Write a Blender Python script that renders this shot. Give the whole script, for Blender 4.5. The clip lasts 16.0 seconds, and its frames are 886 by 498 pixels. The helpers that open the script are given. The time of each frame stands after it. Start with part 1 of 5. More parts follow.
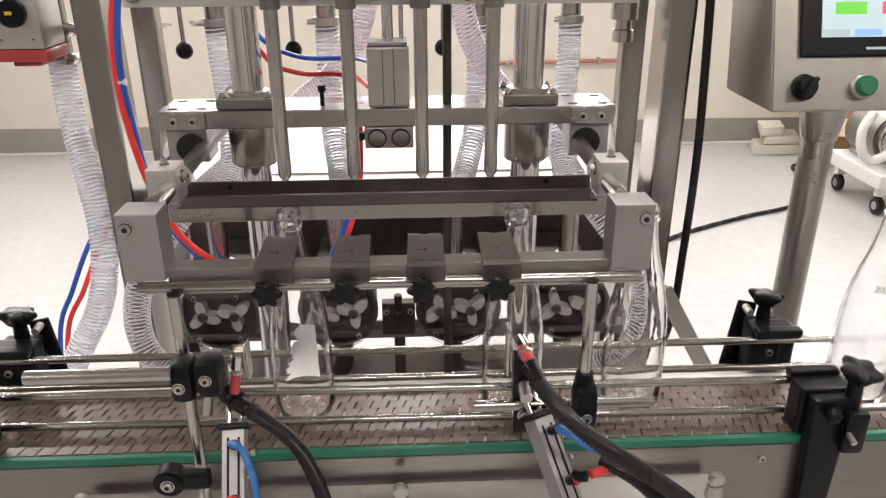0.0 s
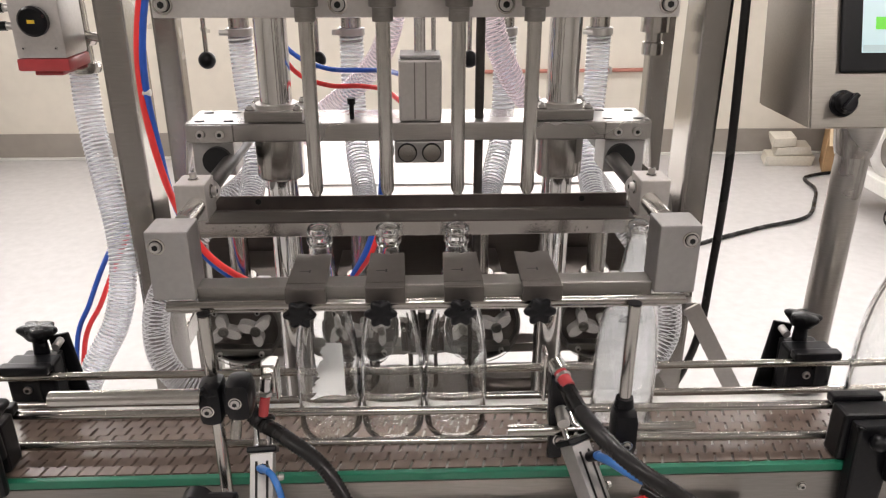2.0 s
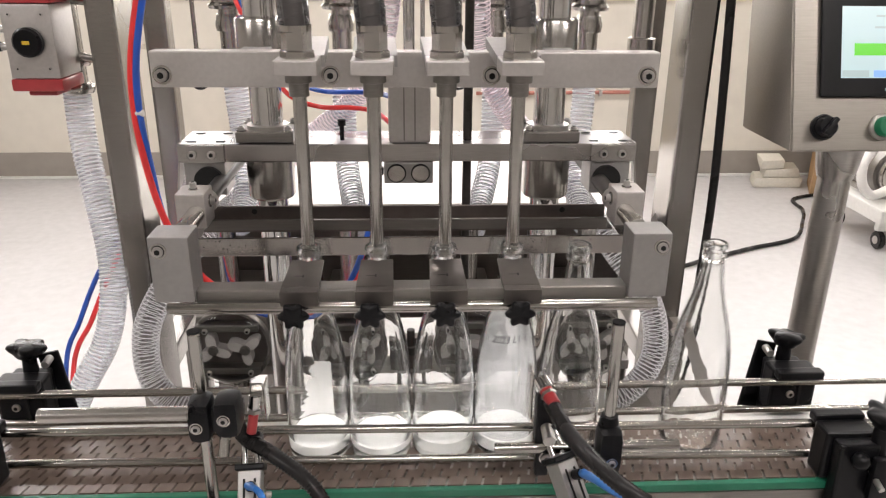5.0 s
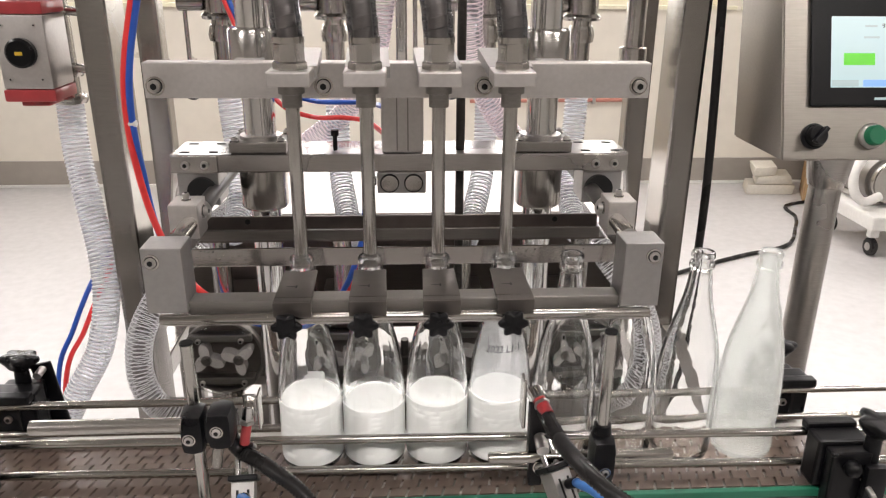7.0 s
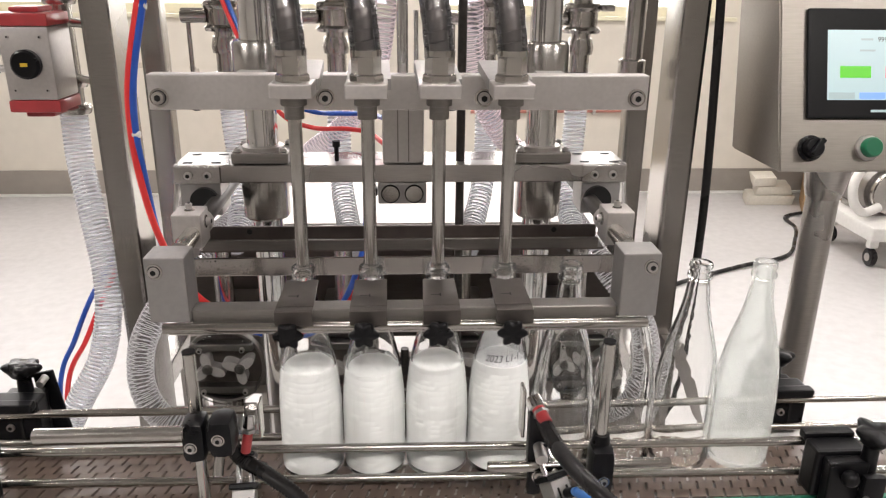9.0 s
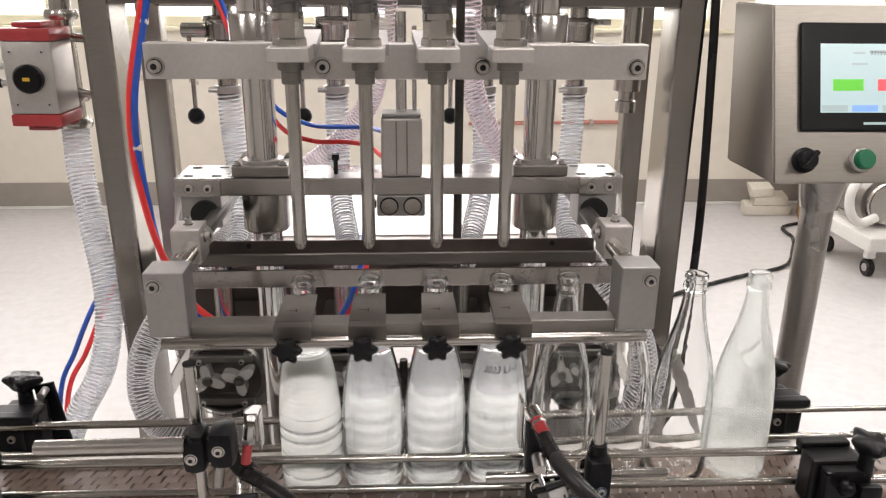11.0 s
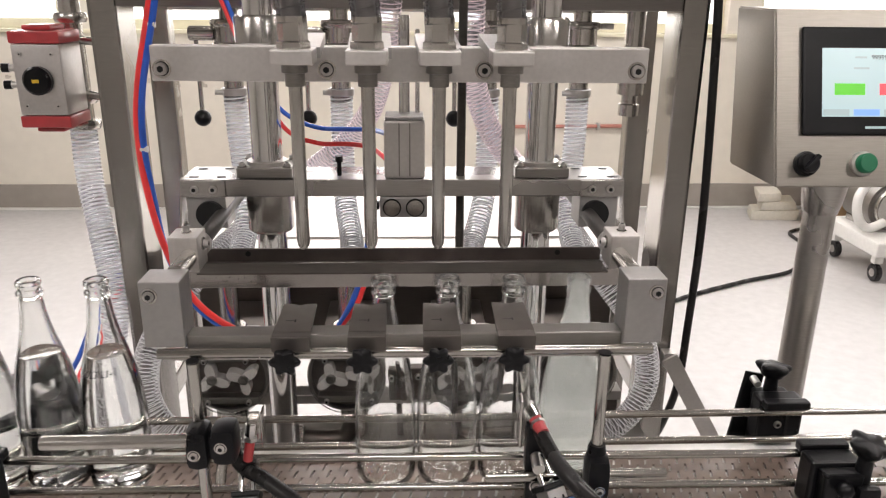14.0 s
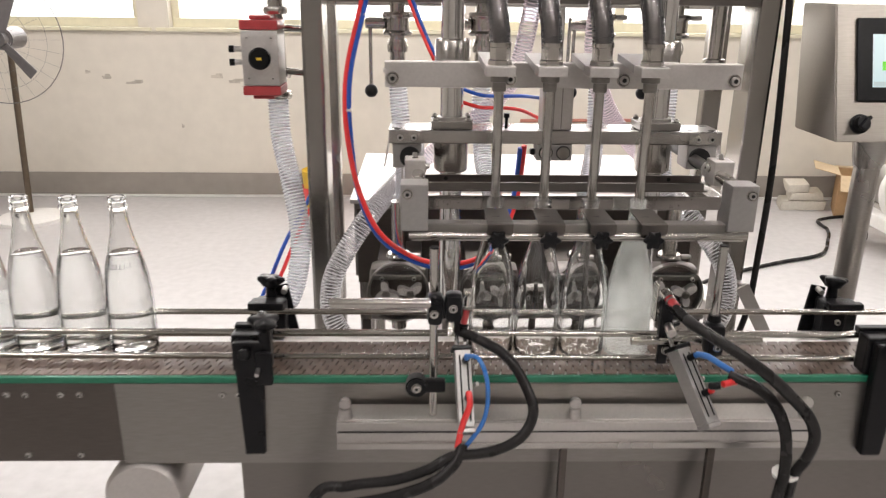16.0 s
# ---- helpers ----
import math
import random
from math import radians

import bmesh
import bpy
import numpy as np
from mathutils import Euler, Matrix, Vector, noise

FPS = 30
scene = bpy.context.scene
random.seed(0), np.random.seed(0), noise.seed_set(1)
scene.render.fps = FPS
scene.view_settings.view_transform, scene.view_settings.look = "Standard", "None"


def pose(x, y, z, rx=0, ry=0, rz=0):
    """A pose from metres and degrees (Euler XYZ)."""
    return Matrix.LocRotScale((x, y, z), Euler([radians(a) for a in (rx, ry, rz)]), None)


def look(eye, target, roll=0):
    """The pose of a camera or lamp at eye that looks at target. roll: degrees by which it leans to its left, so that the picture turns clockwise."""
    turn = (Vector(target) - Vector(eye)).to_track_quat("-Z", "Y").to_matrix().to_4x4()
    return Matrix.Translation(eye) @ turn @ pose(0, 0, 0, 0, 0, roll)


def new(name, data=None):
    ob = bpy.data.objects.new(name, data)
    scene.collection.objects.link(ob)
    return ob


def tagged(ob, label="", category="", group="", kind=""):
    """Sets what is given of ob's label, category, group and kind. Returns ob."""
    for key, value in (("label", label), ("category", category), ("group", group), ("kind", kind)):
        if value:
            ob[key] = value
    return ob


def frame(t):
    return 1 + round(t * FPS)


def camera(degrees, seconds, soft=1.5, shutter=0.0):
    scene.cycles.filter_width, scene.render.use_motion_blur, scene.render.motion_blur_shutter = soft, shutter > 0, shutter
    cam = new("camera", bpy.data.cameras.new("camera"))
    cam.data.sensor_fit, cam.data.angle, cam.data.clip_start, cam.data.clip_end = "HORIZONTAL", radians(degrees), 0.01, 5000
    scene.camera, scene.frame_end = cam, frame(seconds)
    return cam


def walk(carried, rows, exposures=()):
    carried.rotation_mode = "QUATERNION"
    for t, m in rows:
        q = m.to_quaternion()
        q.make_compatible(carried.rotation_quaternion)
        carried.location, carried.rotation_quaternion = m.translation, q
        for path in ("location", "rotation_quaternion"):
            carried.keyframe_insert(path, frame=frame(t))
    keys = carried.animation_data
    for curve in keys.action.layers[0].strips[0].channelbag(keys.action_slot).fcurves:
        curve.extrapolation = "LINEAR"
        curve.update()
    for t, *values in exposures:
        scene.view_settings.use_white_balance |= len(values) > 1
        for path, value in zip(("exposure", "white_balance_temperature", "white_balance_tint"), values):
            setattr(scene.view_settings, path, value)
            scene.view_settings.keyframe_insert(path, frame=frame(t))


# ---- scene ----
cam = camera(60.7, 16.0, soft=1.2, shutter=0.4)
PATH = [
    (0, (0.056, 0.077, 1.634), (0.136, 1.912, 0.842), -0.3),
    (0.5, (0.041, 0.121, 1.634), (0.111, 1.953, 0.834), -0.2),
    (1, (0.022, 0.121, 1.633), (0.078, 1.954, 0.835), -0.2),
    (1.5, (0.019, 0.111, 1.637), (0.08, 1.948, 0.85), -0.1),
    (2, (0.017, 0.11, 1.638), (0.088, 1.952, 0.862), 0.1),
    (2.5, (0.018, 0.109, 1.639), (0.098, 1.956, 0.874), 0.2),
    (3, (0.023, 0.105, 1.641), (0.106, 1.954, 0.883), 0.3),
    (3.5, (0.024, 0.102, 1.642), (0.107, 1.955, 0.893), 0.3),
    (4, (0.022, 0.096, 1.642), (0.108, 1.952, 0.903), 0.4),
    (6.5, (0.023, 0.096, 1.646), (0.126, 1.961, 0.931), 0.5),
    (7, (0.024, 0.095, 1.647), (0.131, 1.962, 0.938), 0.5),
    (7.5, (0.023, 0.091, 1.647), (0.129, 1.961, 0.945), 0.5),
    (8, (0.023, 0.088, 1.65), (0.131, 1.96, 0.953), 0.5),
    (8.5, (0.023, 0.086, 1.651), (0.131, 1.96, 0.96), 0.6),
    (9, (0.024, 0.086, 1.651), (0.13, 1.962, 0.966), 0.6),
    (11.3, (0.024, 0.076, 1.656), (0.134, 1.962, 1.0), 0.5),
    (11.5, (0.028, 0.077, 1.655), (0.134, 1.964, 0.999), 0.5),
    (12, (0.031, 0.08, 1.653), (0.14, 1.966, 0.996), 0.4),
    (12.5, (0.038, 0.079, 1.654), (0.147, 1.965, 0.998), 0.3),
    (13, (0.037, 0.072, 1.656), (0.148, 1.96, 1.004), 0.3),
    (13.5, (0.036, 0.064, 1.656), (0.142, 1.954, 1.01), 0.4),
    (14, (0.032, 0.065, 1.656), (0.122, 1.955, 1.007), 0.6),
    (14.5, (-0.004, 0.061, 1.654), (0.064, 1.948, 0.994), 0.8),
    (14.8, (-0.071, 0.043, 1.662), (-0.003, 1.912, 0.955), 2.3),
    (15, (-0.112, 0.017, 1.65), (-0.065, 1.902, 0.983), 0.9),
    (15.5, (-0.162, -0.096, 1.636), (-0.121, 1.79, 0.973), 0.8),
    (16, (-0.246, -0.33, 1.644), (-0.192, 1.564, 1.002), 0.7),
]
walk(cam, [(t, look(eye, target, roll)) for t, eye, target, roll in PATH], exposures=[(0.0, 0.09, 6600.0, 13.0), (4.0, 0.08, 6600.0, 13.0), (9.0, 0.04, 6600.0, 13.0), (11.5, 0.0, 6600.0, 13.0), (16.0, 0.02, 6600.0, 13.0)])

# ---- world, sky, lamps, exposure ----
world = bpy.data.worlds.new("world")
scene.world = world
world.use_nodes = True
wn = world.node_tree
sky = wn.nodes.new("ShaderNodeTexSky")
sky.sky_type, sky.sun_disc = "NISHITA", False
sky.sun_elevation, sky.sun_rotation = radians(40), radians(150)
wn.links.new(sky.outputs[0], wn.nodes["Background"].inputs[0])
wn.nodes["Background"].inputs[1].default_value = 0.15

WINDOW_POWER, CEILING_POWER = 44.0, 25.5


def area_lamp(name, eye, target, sx, sy, power, colour):
    data = bpy.data.lights.new(name, "AREA")
    data.shape, data.size, data.size_y, data.energy, data.color = "RECTANGLE", sx, sy, power, colour
    ob = new(name, data)
    ob.matrix_world = look(eye, target)
    return ob


for wx in (-3.6, -1.2, 1.2, 3.6):
    area_lamp("window_light", (wx, 5.98, 2.15), (wx, 3.0, 1.2), 2.2, 1.5, WINDOW_POWER, (1.0, 0.965, 0.945))
# unseen lamps added overhead to light the machine front, strength set by row
LAMP_SPOTS = [(-2.6, -1.0), (0.3, -1.0), (2.6, -1.0), (-2.6, 1.8), (0.3, 1.8), (2.6, 1.8), (-2.6, 4.0), (0.0, 4.0), (2.6, 4.0)]
for lx, ly in LAMP_SPOTS:
    area_lamp("ceiling_light_glow", (lx, ly, 3.28), (lx, ly, 0), 1.2, 0.16, CEILING_POWER * (1.4 if ly > 3 else 1.05 if ly > 0 else 1.55), (1.0, 0.955, 0.92))


# ---- materials ----
def material(name):
    m = bpy.data.materials.new(name)
    m.use_nodes = True
    return m, m.node_tree, m.node_tree.nodes["Principled BSDF"]


def plain(name, colour, rough=0.5, metal=0.0, vary=0.12, grain=60.0, bump=0.15, stretch=(1, 1, 1), spots=0.0, coat=0.0, emit=0.0):
    """Base colour with coarse and fine variation, roughness wear and fine relief; stretch brushes the grain."""
    m, nt, b = material(name)
    tc = nt.nodes.new("ShaderNodeTexCoord")
    mp = nt.nodes.new("ShaderNodeMapping")
    mp.inputs["Scale"].default_value = stretch
    nt.links.new(tc.outputs["Object"], mp.inputs[0])
    n1 = nt.nodes.new("ShaderNodeTexNoise")
    n1.inputs["Scale"].default_value, n1.inputs["Detail"].default_value = grain, 5
    nt.links.new(mp.outputs[0], n1.inputs[0])
    n2 = nt.nodes.new("ShaderNodeTexNoise")
    n2.inputs["Scale"].default_value, n2.inputs["Detail"].default_value = max(grain / 14, 1.2), 4
    nt.links.new(tc.outputs["Object"], n2.inputs[0])
    add = nt.nodes.new("ShaderNodeMath")
    add.operation = "ADD"
    nt.links.new(n1.outputs[0], add.inputs[0])
    nt.links.new(n2.outputs[0], add.inputs[1])
    ramp = nt.nodes.new("ShaderNodeMapRange")
    ramp.inputs[1].default_value, ramp.inputs[2].default_value = 0.7, 1.3
    ramp.inputs[3].default_value, ramp.inputs[4].default_value = 1 - vary, 1 + vary
    nt.links.new(add.outputs[0], ramp.inputs[0])
    mul = nt.nodes.new("ShaderNodeVectorMath")
    mul.operation = "SCALE"
    mul.inputs[0].default_value = colour[:3]
    nt.links.new(ramp.outputs[0], mul.inputs["Scale"])
    nt.links.new(mul.outputs[0], b.inputs["Base Color"])
    rr = nt.nodes.new("ShaderNodeMapRange")
    rr.inputs[1].default_value, rr.inputs[2].default_value = 0.3, 0.7
    rr.inputs[3].default_value, rr.inputs[4].default_value = rough * 0.8, min(1, rough * 1.25)
    nt.links.new(n2.outputs[0], rr.inputs[0])
    nt.links.new(rr.outputs[0], b.inputs["Roughness"])
    b.inputs["Metallic"].default_value = metal
    b.inputs["Coat Weight"].default_value = coat
    if bump:
        bp = nt.nodes.new("ShaderNodeBump")
        bp.inputs["Strength"].default_value, bp.inputs["Distance"].default_value = bump, 0.0006
        nt.links.new(n1.outputs[0], bp.inputs["Height"])
        nt.links.new(bp.outputs[0], b.inputs["Normal"])
    if max(colour) < 0.03:
        b.inputs["Specular IOR Level"].default_value = 0.22
    if emit:
        b.inputs["Emission Color"].default_value = (*colour[:3], 1)
        b.inputs["Emission Strength"].default_value = emit
    return m


STEEL = plain("brushed_steel", (0.47, 0.45, 0.43), 0.27, 1, 0.10, 40, 0.10, (1, 1, 18))
STEEL_H = plain("brushed_steel_lengthwise", (0.47, 0.45, 0.43), 0.27, 1, 0.10, 40, 0.10, (1, 18, 18))
PANEL = plain("sheet_steel", (0.28, 0.265, 0.25), 0.38, 1, 0.12, 30, 0.06, (1, 14, 14))
CHROME = plain("polished_steel", (0.74, 0.73, 0.72), 0.09, 1, 0.05, 80, 0.03)
PIPE = plain("pipe_steel", (0.52, 0.50, 0.47), 0.22, 1, 0.08, 60, 0.05)
RAIL = plain("warm_rail_steel", (0.43, 0.41, 0.38), 0.2, 1, 0.1, 50, 0.05, (1, 14, 14))
ALU = plain("satin_aluminium", (0.585, 0.56, 0.54), 0.46, 1, 0.06, 160, 0.10)
ALU_D = plain("anodised_shaded_aluminium", (0.42, 0.41, 0.40), 0.5, 1, 0.06, 120, 0.08)
BAR = plain("satin_bar_steel", (0.29, 0.277, 0.263), 0.42, 1, 0.08, 60, 0.08, (1, 14, 14))
# MIRROR and LIP: steel with dim reflections put into the base colour
MIRROR = plain("dark_polished_strip", (0.37, 0.345, 0.325), 0.12, 1, 0.06, 60, 0.04)
LIP = plain("dim_lit_steel", (0.20, 0.185, 0.172), 0.32, 1, 0.1, 40, 0.06, (1, 14, 14))
POST = plain("frame_tube_steel", (0.35, 0.332, 0.313), 0.24, 1, 0.10, 40, 0.10, (1, 1, 18))
BOLT = plain("bolt_steel", (0.55, 0.53, 0.51), 0.36, 1, 0.08, 90, 0.05)
CLIP = plain("dull_clip_steel", (0.135, 0.122, 0.112), 0.42, 0.9, 0.1, 60, 0.08)
HMI_STEEL = plain("warm_box_steel", (0.32, 0.295, 0.265), 0.36, 1, 0.08, 30, 0.05, (1, 14, 14))
# steel darkened for dim reflections in the pump bay; also sheets darker in themselves
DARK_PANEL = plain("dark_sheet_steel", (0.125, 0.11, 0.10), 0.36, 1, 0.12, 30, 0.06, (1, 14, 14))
# tray steel darkened for the machine it mirrors; also darkens the pump cavities
TRAY = plain("shade_toned_steel", (0.15, 0.13, 0.12), 0.35, 0.9, 0.2, 40, 0.1)
DARK = plain("dark_recess", (0.014, 0.014, 0.014), 0.55, 0, 0.1, 60, 0.05)
BLACK = plain("black_plastic", (0.006, 0.006, 0.007), 0.32, 0, 0.2, 200, 0.18)
RUBBER = plain("black_rubber", (0.020, 0.019, 0.019), 0.26, 0, 0.2, 150, 0.2)
THREAD = plain("dark_threaded_steel", (0.07, 0.065, 0.06), 0.4, 0.8, 0.2, 150, 0.2)
RED = plain("red_enamel", (0.42, 0.045, 0.05), 0.3, 0, 0.12, 50, 0.05, coat=0.3)
RED_TUBE = plain("red_polyurethane", (0.86, 0.045, 0.045), 0.3, 0, 0.08, 50, 0.03, coat=0.4)
BLUE_TUBE = plain("blue_polyurethane", (0.02, 0.10, 0.52), 0.3, 0, 0.08, 50, 0.03, coat=0.4)
CYAN_TUBE = plain("light_blue_polyurethane", (0.035, 0.17, 0.50), 0.3, 0, 0.08, 50, 0.03, coat=0.4)
BROWN = plain("brown_acetal", (0.132, 0.098, 0.079), 0.30, 0, 0.16, 70, 0.12)
GREEN = plain("green_polyethylene", (0.012, 0.15, 0.085), 0.4, 0, 0.14, 40, 0.1)
WHITE_PE = plain("white_polyethylene", (0.72, 0.71, 0.68), 0.4, 0, 0.06, 40, 0.08)
WALL = plain("cream_wall_paint", (0.69, 0.645, 0.565), 0.75, 0, 0.05, 9, 0.25)
# walls and ceiling out of view, greyed to set what the steel mirrors
UNSEEN_WALL = plain("unseen_wall_grey", (0.40, 0.38, 0.355), 0.7, 0, 0.06, 9, 0.2)
CEIL = plain("unseen_ceiling_grey", (0.28, 0.27, 0.26), 0.8, 0, 0.04, 9, 0.2)
SKIRT = plain("grey_skirting_paint", (0.30, 0.27, 0.24), 0.5, 0, 0.12, 7, 0.15)
FLOOR = plain("pale_floor_coating", (0.47, 0.458, 0.452), 0.38, 0, 0.10, 18, 0.25)
SCUFF = plain("grey_scuff", (0.44, 0.40, 0.34), 0.7, 0, 0.3, 40, 0.1)
CARD = plain("corrugated_card", (0.42, 0.27, 0.14), 0.8, 0, 0.12, 30, 0.3)
CARD_IN = plain("pale_card_inside", (0.60, 0.47, 0.30), 0.8, 0, 0.1, 30, 0.3)
STYRO = plain("packing_foam", (0.58, 0.55, 0.48), 0.8, 0, 0.08, 50, 0.4)
FRAME_PAINT = plain("cream_frame_paint", (0.72, 0.68, 0.52), 0.45, 0, 0.06, 20, 0.1)
ROTOR = plain("rubber_coated_rotor", (0.46, 0.43, 0.41), 0.45, 0.0, 0.1, 60, 0.1)
LABEL = plain("torn_paper", (0.90, 0.90, 0.89), 0.8, 0, 0.06, 60, 0.3)
YELLOW = plain("yellow_plastic", (0.75, 0.50, 0.04), 0.4, 0, 0.08, 30, 0.1)
FAN_GREY = plain("fan_grey_metal", (0.16, 0.15, 0.15), 0.4, 0.4, 0.1, 40, 0.1)
BRONZE = plain("fan_pole_bronze", (0.13, 0.10, 0.07), 0.4, 0.6, 0.1, 40, 0.1)
FOAM = plain("white_froth", (0.84, 0.855, 0.835), 0.75, 0, 0.03, 320, 0.10)
INK = plain("grey_marker_ink", (0.06, 0.06, 0.07), 0.5, 0, 0.1, 60, 0)
LAMP = plain("lamp_diffuser", (1.0, 0.96, 0.9), 0.5, 0, 0.01, 20, 0, emit=6.0)
BEZEL = plain("screen_bezel", (0.010, 0.010, 0.011), 0.5, 0, 0.1, 120, 0.05)
SCREEN = plain("screen_white", (0.42, 0.56, 0.58), 0.25, 0, 0.01, 20, 0, emit=0.60)
SCR_GREEN = plain("screen_green", (0.09, 0.52, 0.02), 0.25, 0, 0.01, 20, 0, emit=0.6)
SCR_RED = plain("screen_red", (0.78, 0.07, 0.09), 0.25, 0, 0.01, 20, 0, emit=0.8)
SCR_BLUE = plain("screen_blue", (0.20, 0.38, 0.80), 0.25, 0, 0.01, 20, 0, emit=0.7)
SCR_GREY = plain("screen_grey", (0.35, 0.45, 0.46), 0.25, 0, 0.01, 20, 0, emit=0.6)
BTN_GREEN = plain("green_button", (0.01, 0.17, 0.08), 0.3, 0, 0.05, 50, 0.05)


def glass(name, colour, rough, ior):
    m, nt, b = material(name)
    b.inputs["Base Color"].default_value = (*colour, 1)
    b.inputs["Roughness"].default_value, b.inputs["IOR"].default_value = rough, ior
    b.inputs["Transmission Weight"].default_value = 1
    n = nt.nodes.new("ShaderNodeTexNoise")
    tc = nt.nodes.new("ShaderNodeTexCoord")
    nt.links.new(tc.outputs["Object"], n.inputs[0])
    n.inputs["Scale"].default_value = 34
    bp = nt.nodes.new("ShaderNodeBump")
    bp.inputs["Strength"].default_value, bp.inputs["Distance"].default_value = 0.20, 0.002
    nt.links.new(n.outputs[0], bp.inputs["Height"])
    nt.links.new(bp.outputs[0], b.inputs["Normal"])
    return m


WALL_PIPE = plain("faded_red_pipe_paint", (0.42, 0.17, 0.13), 0.6, 0, 0.2, 30, 0.1)
GLASS = glass("clear_glass", (0.985, 0.992, 0.987), 0.0, 1.5)
WATER = glass("clear_water", (0.99, 0.995, 0.992), 0.0, 1.33)


def frosted(name, colour, amount):
    """Etched glass: rough transmission mixed with a white scattering skin."""
    m, nt, b = material(name)
    b.inputs["Base Color"].default_value = (0.95, 0.97, 0.96, 1)
    b.inputs["Roughness"].default_value, b.inputs["IOR"].default_value, b.inputs["Transmission Weight"].default_value = 0.17, 1.42, 1
    d = nt.nodes.new("ShaderNodeBsdfTranslucent")
    d.inputs[0].default_value = (*colour, 1)
    d2 = nt.nodes.new("ShaderNodeBsdfDiffuse")
    d2.inputs[0].default_value = (*colour, 1)
    mx = nt.nodes.new("ShaderNodeMixShader")
    mx2 = nt.nodes.new("ShaderNodeMixShader")
    n = nt.nodes.new("ShaderNodeTexNoise")
    n.inputs["Scale"].default_value = 30
    tc = nt.nodes.new("ShaderNodeTexCoord")
    nt.links.new(tc.outputs["Object"], n.inputs[0])
    r = nt.nodes.new("ShaderNodeMapRange")
    r.inputs[1].default_value, r.inputs[2].default_value, r.inputs[3].default_value, r.inputs[4].default_value = 0.35, 0.65, amount * 0.85, amount * 1.15
    nt.links.new(n.outputs[0], r.inputs[0])
    nt.links.new(d.outputs[0], mx.inputs[1])
    nt.links.new(d2.outputs[0], mx.inputs[2])
    nt.links.new(r.outputs[0], mx2.inputs[0])
    nt.links.new(b.outputs[0], mx2.inputs[1])
    nt.links.new(mx.outputs[0], mx2.inputs[2])
    nt.links.new(mx2.outputs[0], nt.nodes["Material Output"].inputs[0])
    return m


FILM = frosted("film_wrapped_glass", (0.87, 0.89, 0.87), 0.20)


def clear_plastic(name, tint, gloss, milk=0.0):
    """Thin clear hose wall or pane: see-through with a gloss that grows at grazing angles, milk clouds it."""
    m, nt, b = material(name)
    t = nt.nodes.new("ShaderNodeBsdfTransparent")
    t.inputs[0].default_value = (*tint, 1)
    g = nt.nodes.new("ShaderNodeBsdfGlossy")
    g.inputs[0].default_value, g.inputs[1].default_value = (0.9, 0.9, 0.9, 1), 0.12
    f = nt.nodes.new("ShaderNodeLayerWeight")
    f.inputs[0].default_value = gloss
    mx = nt.nodes.new("ShaderNodeMixShader")
    nt.links.new(f.outputs["Fresnel"], mx.inputs[0])
    nt.links.new(t.outputs[0], mx.inputs[1])
    nt.links.new(g.outputs[0], mx.inputs[2])
    d = nt.nodes.new("ShaderNodeBsdfDiffuse")
    d.inputs[0].default_value = (0.86, 0.87, 0.885, 1)
    tl = nt.nodes.new("ShaderNodeBsdfTranslucent")
    tl.inputs[0].default_value = (0.86, 0.87, 0.885, 1)
    both, out = nt.nodes.new("ShaderNodeMixShader"), nt.nodes.new("ShaderNodeMixShader")
    nt.links.new(d.outputs[0], both.inputs[1])
    nt.links.new(tl.outputs[0], both.inputs[2])
    out.inputs[0].default_value = milk
    nt.links.new(mx.outputs[0], out.inputs[1])
    nt.links.new(both.outputs[0], out.inputs[2])
    nt.links.new(out.outputs[0], nt.nodes["Material Output"].inputs[0])
    return m


HOSE = clear_plastic("clear_pvc", (0.86, 0.87, 0.92), 0.30, 0.13)
HOSE_DARK = clear_plastic("grey_clear_pvc", (0.80, 0.785, 0.80), 0.36, 0.06)
MIST = clear_plastic("condensed_mist", (1.0, 1.0, 1.0), 0.02, 0.25)
HAZE = clear_plastic("bubble_haze", (1.0, 1.0, 1.0), 0.02, 0.21)
PANE = clear_plastic("window_pane", (0.97, 0.98, 0.98), 0.2)
WIRE = plain("spring_wire", (0.86, 0.86, 0.87), 0.35, 0.0, 0.1, 60, 0)
BRAID = plain("red_hose_thread", (0.86, 0.72, 0.75), 0.5, 0, 0.1, 60, 0)


# ---- mesh helpers ----
def part(name, bm, mat, parent=None, label="", smooth=None):
    me = bpy.data.meshes.new(name)
    bm.normal_update()
    if smooth:
        for f in bm.faces:
            f.smooth = True
        for e in bm.edges:
            if len(e.link_faces) == 2 and e.calc_face_angle(0) > radians(smooth):
                e.smooth = False
    bm.to_mesh(me)
    bm.free()
    me.materials.append(mat)
    ob = new(name, me)
    if parent is not None:
        ob.parent = parent
    if label:
        ob["label"] = label
    return ob


def box(x0, x1, y0, y1, z0, z1, bevel=0.0015, bm=None):
    bm = bm or bmesh.new()
    got = bmesh.ops.create_cube(bm, size=1, matrix=Matrix.LocRotScale(((x0 + x1) / 2, (y0 + y1) / 2, (z0 + z1) / 2), None, (abs(x1 - x0), abs(y1 - y0), abs(z1 - z0))))
    if bevel:
        edges = {e for v in got["verts"] for e in v.link_edges}
        bmesh.ops.bevel(bm, geom=list(edges), offset=bevel, segments=2, affect="EDGES", profile=0.6)
    return bm


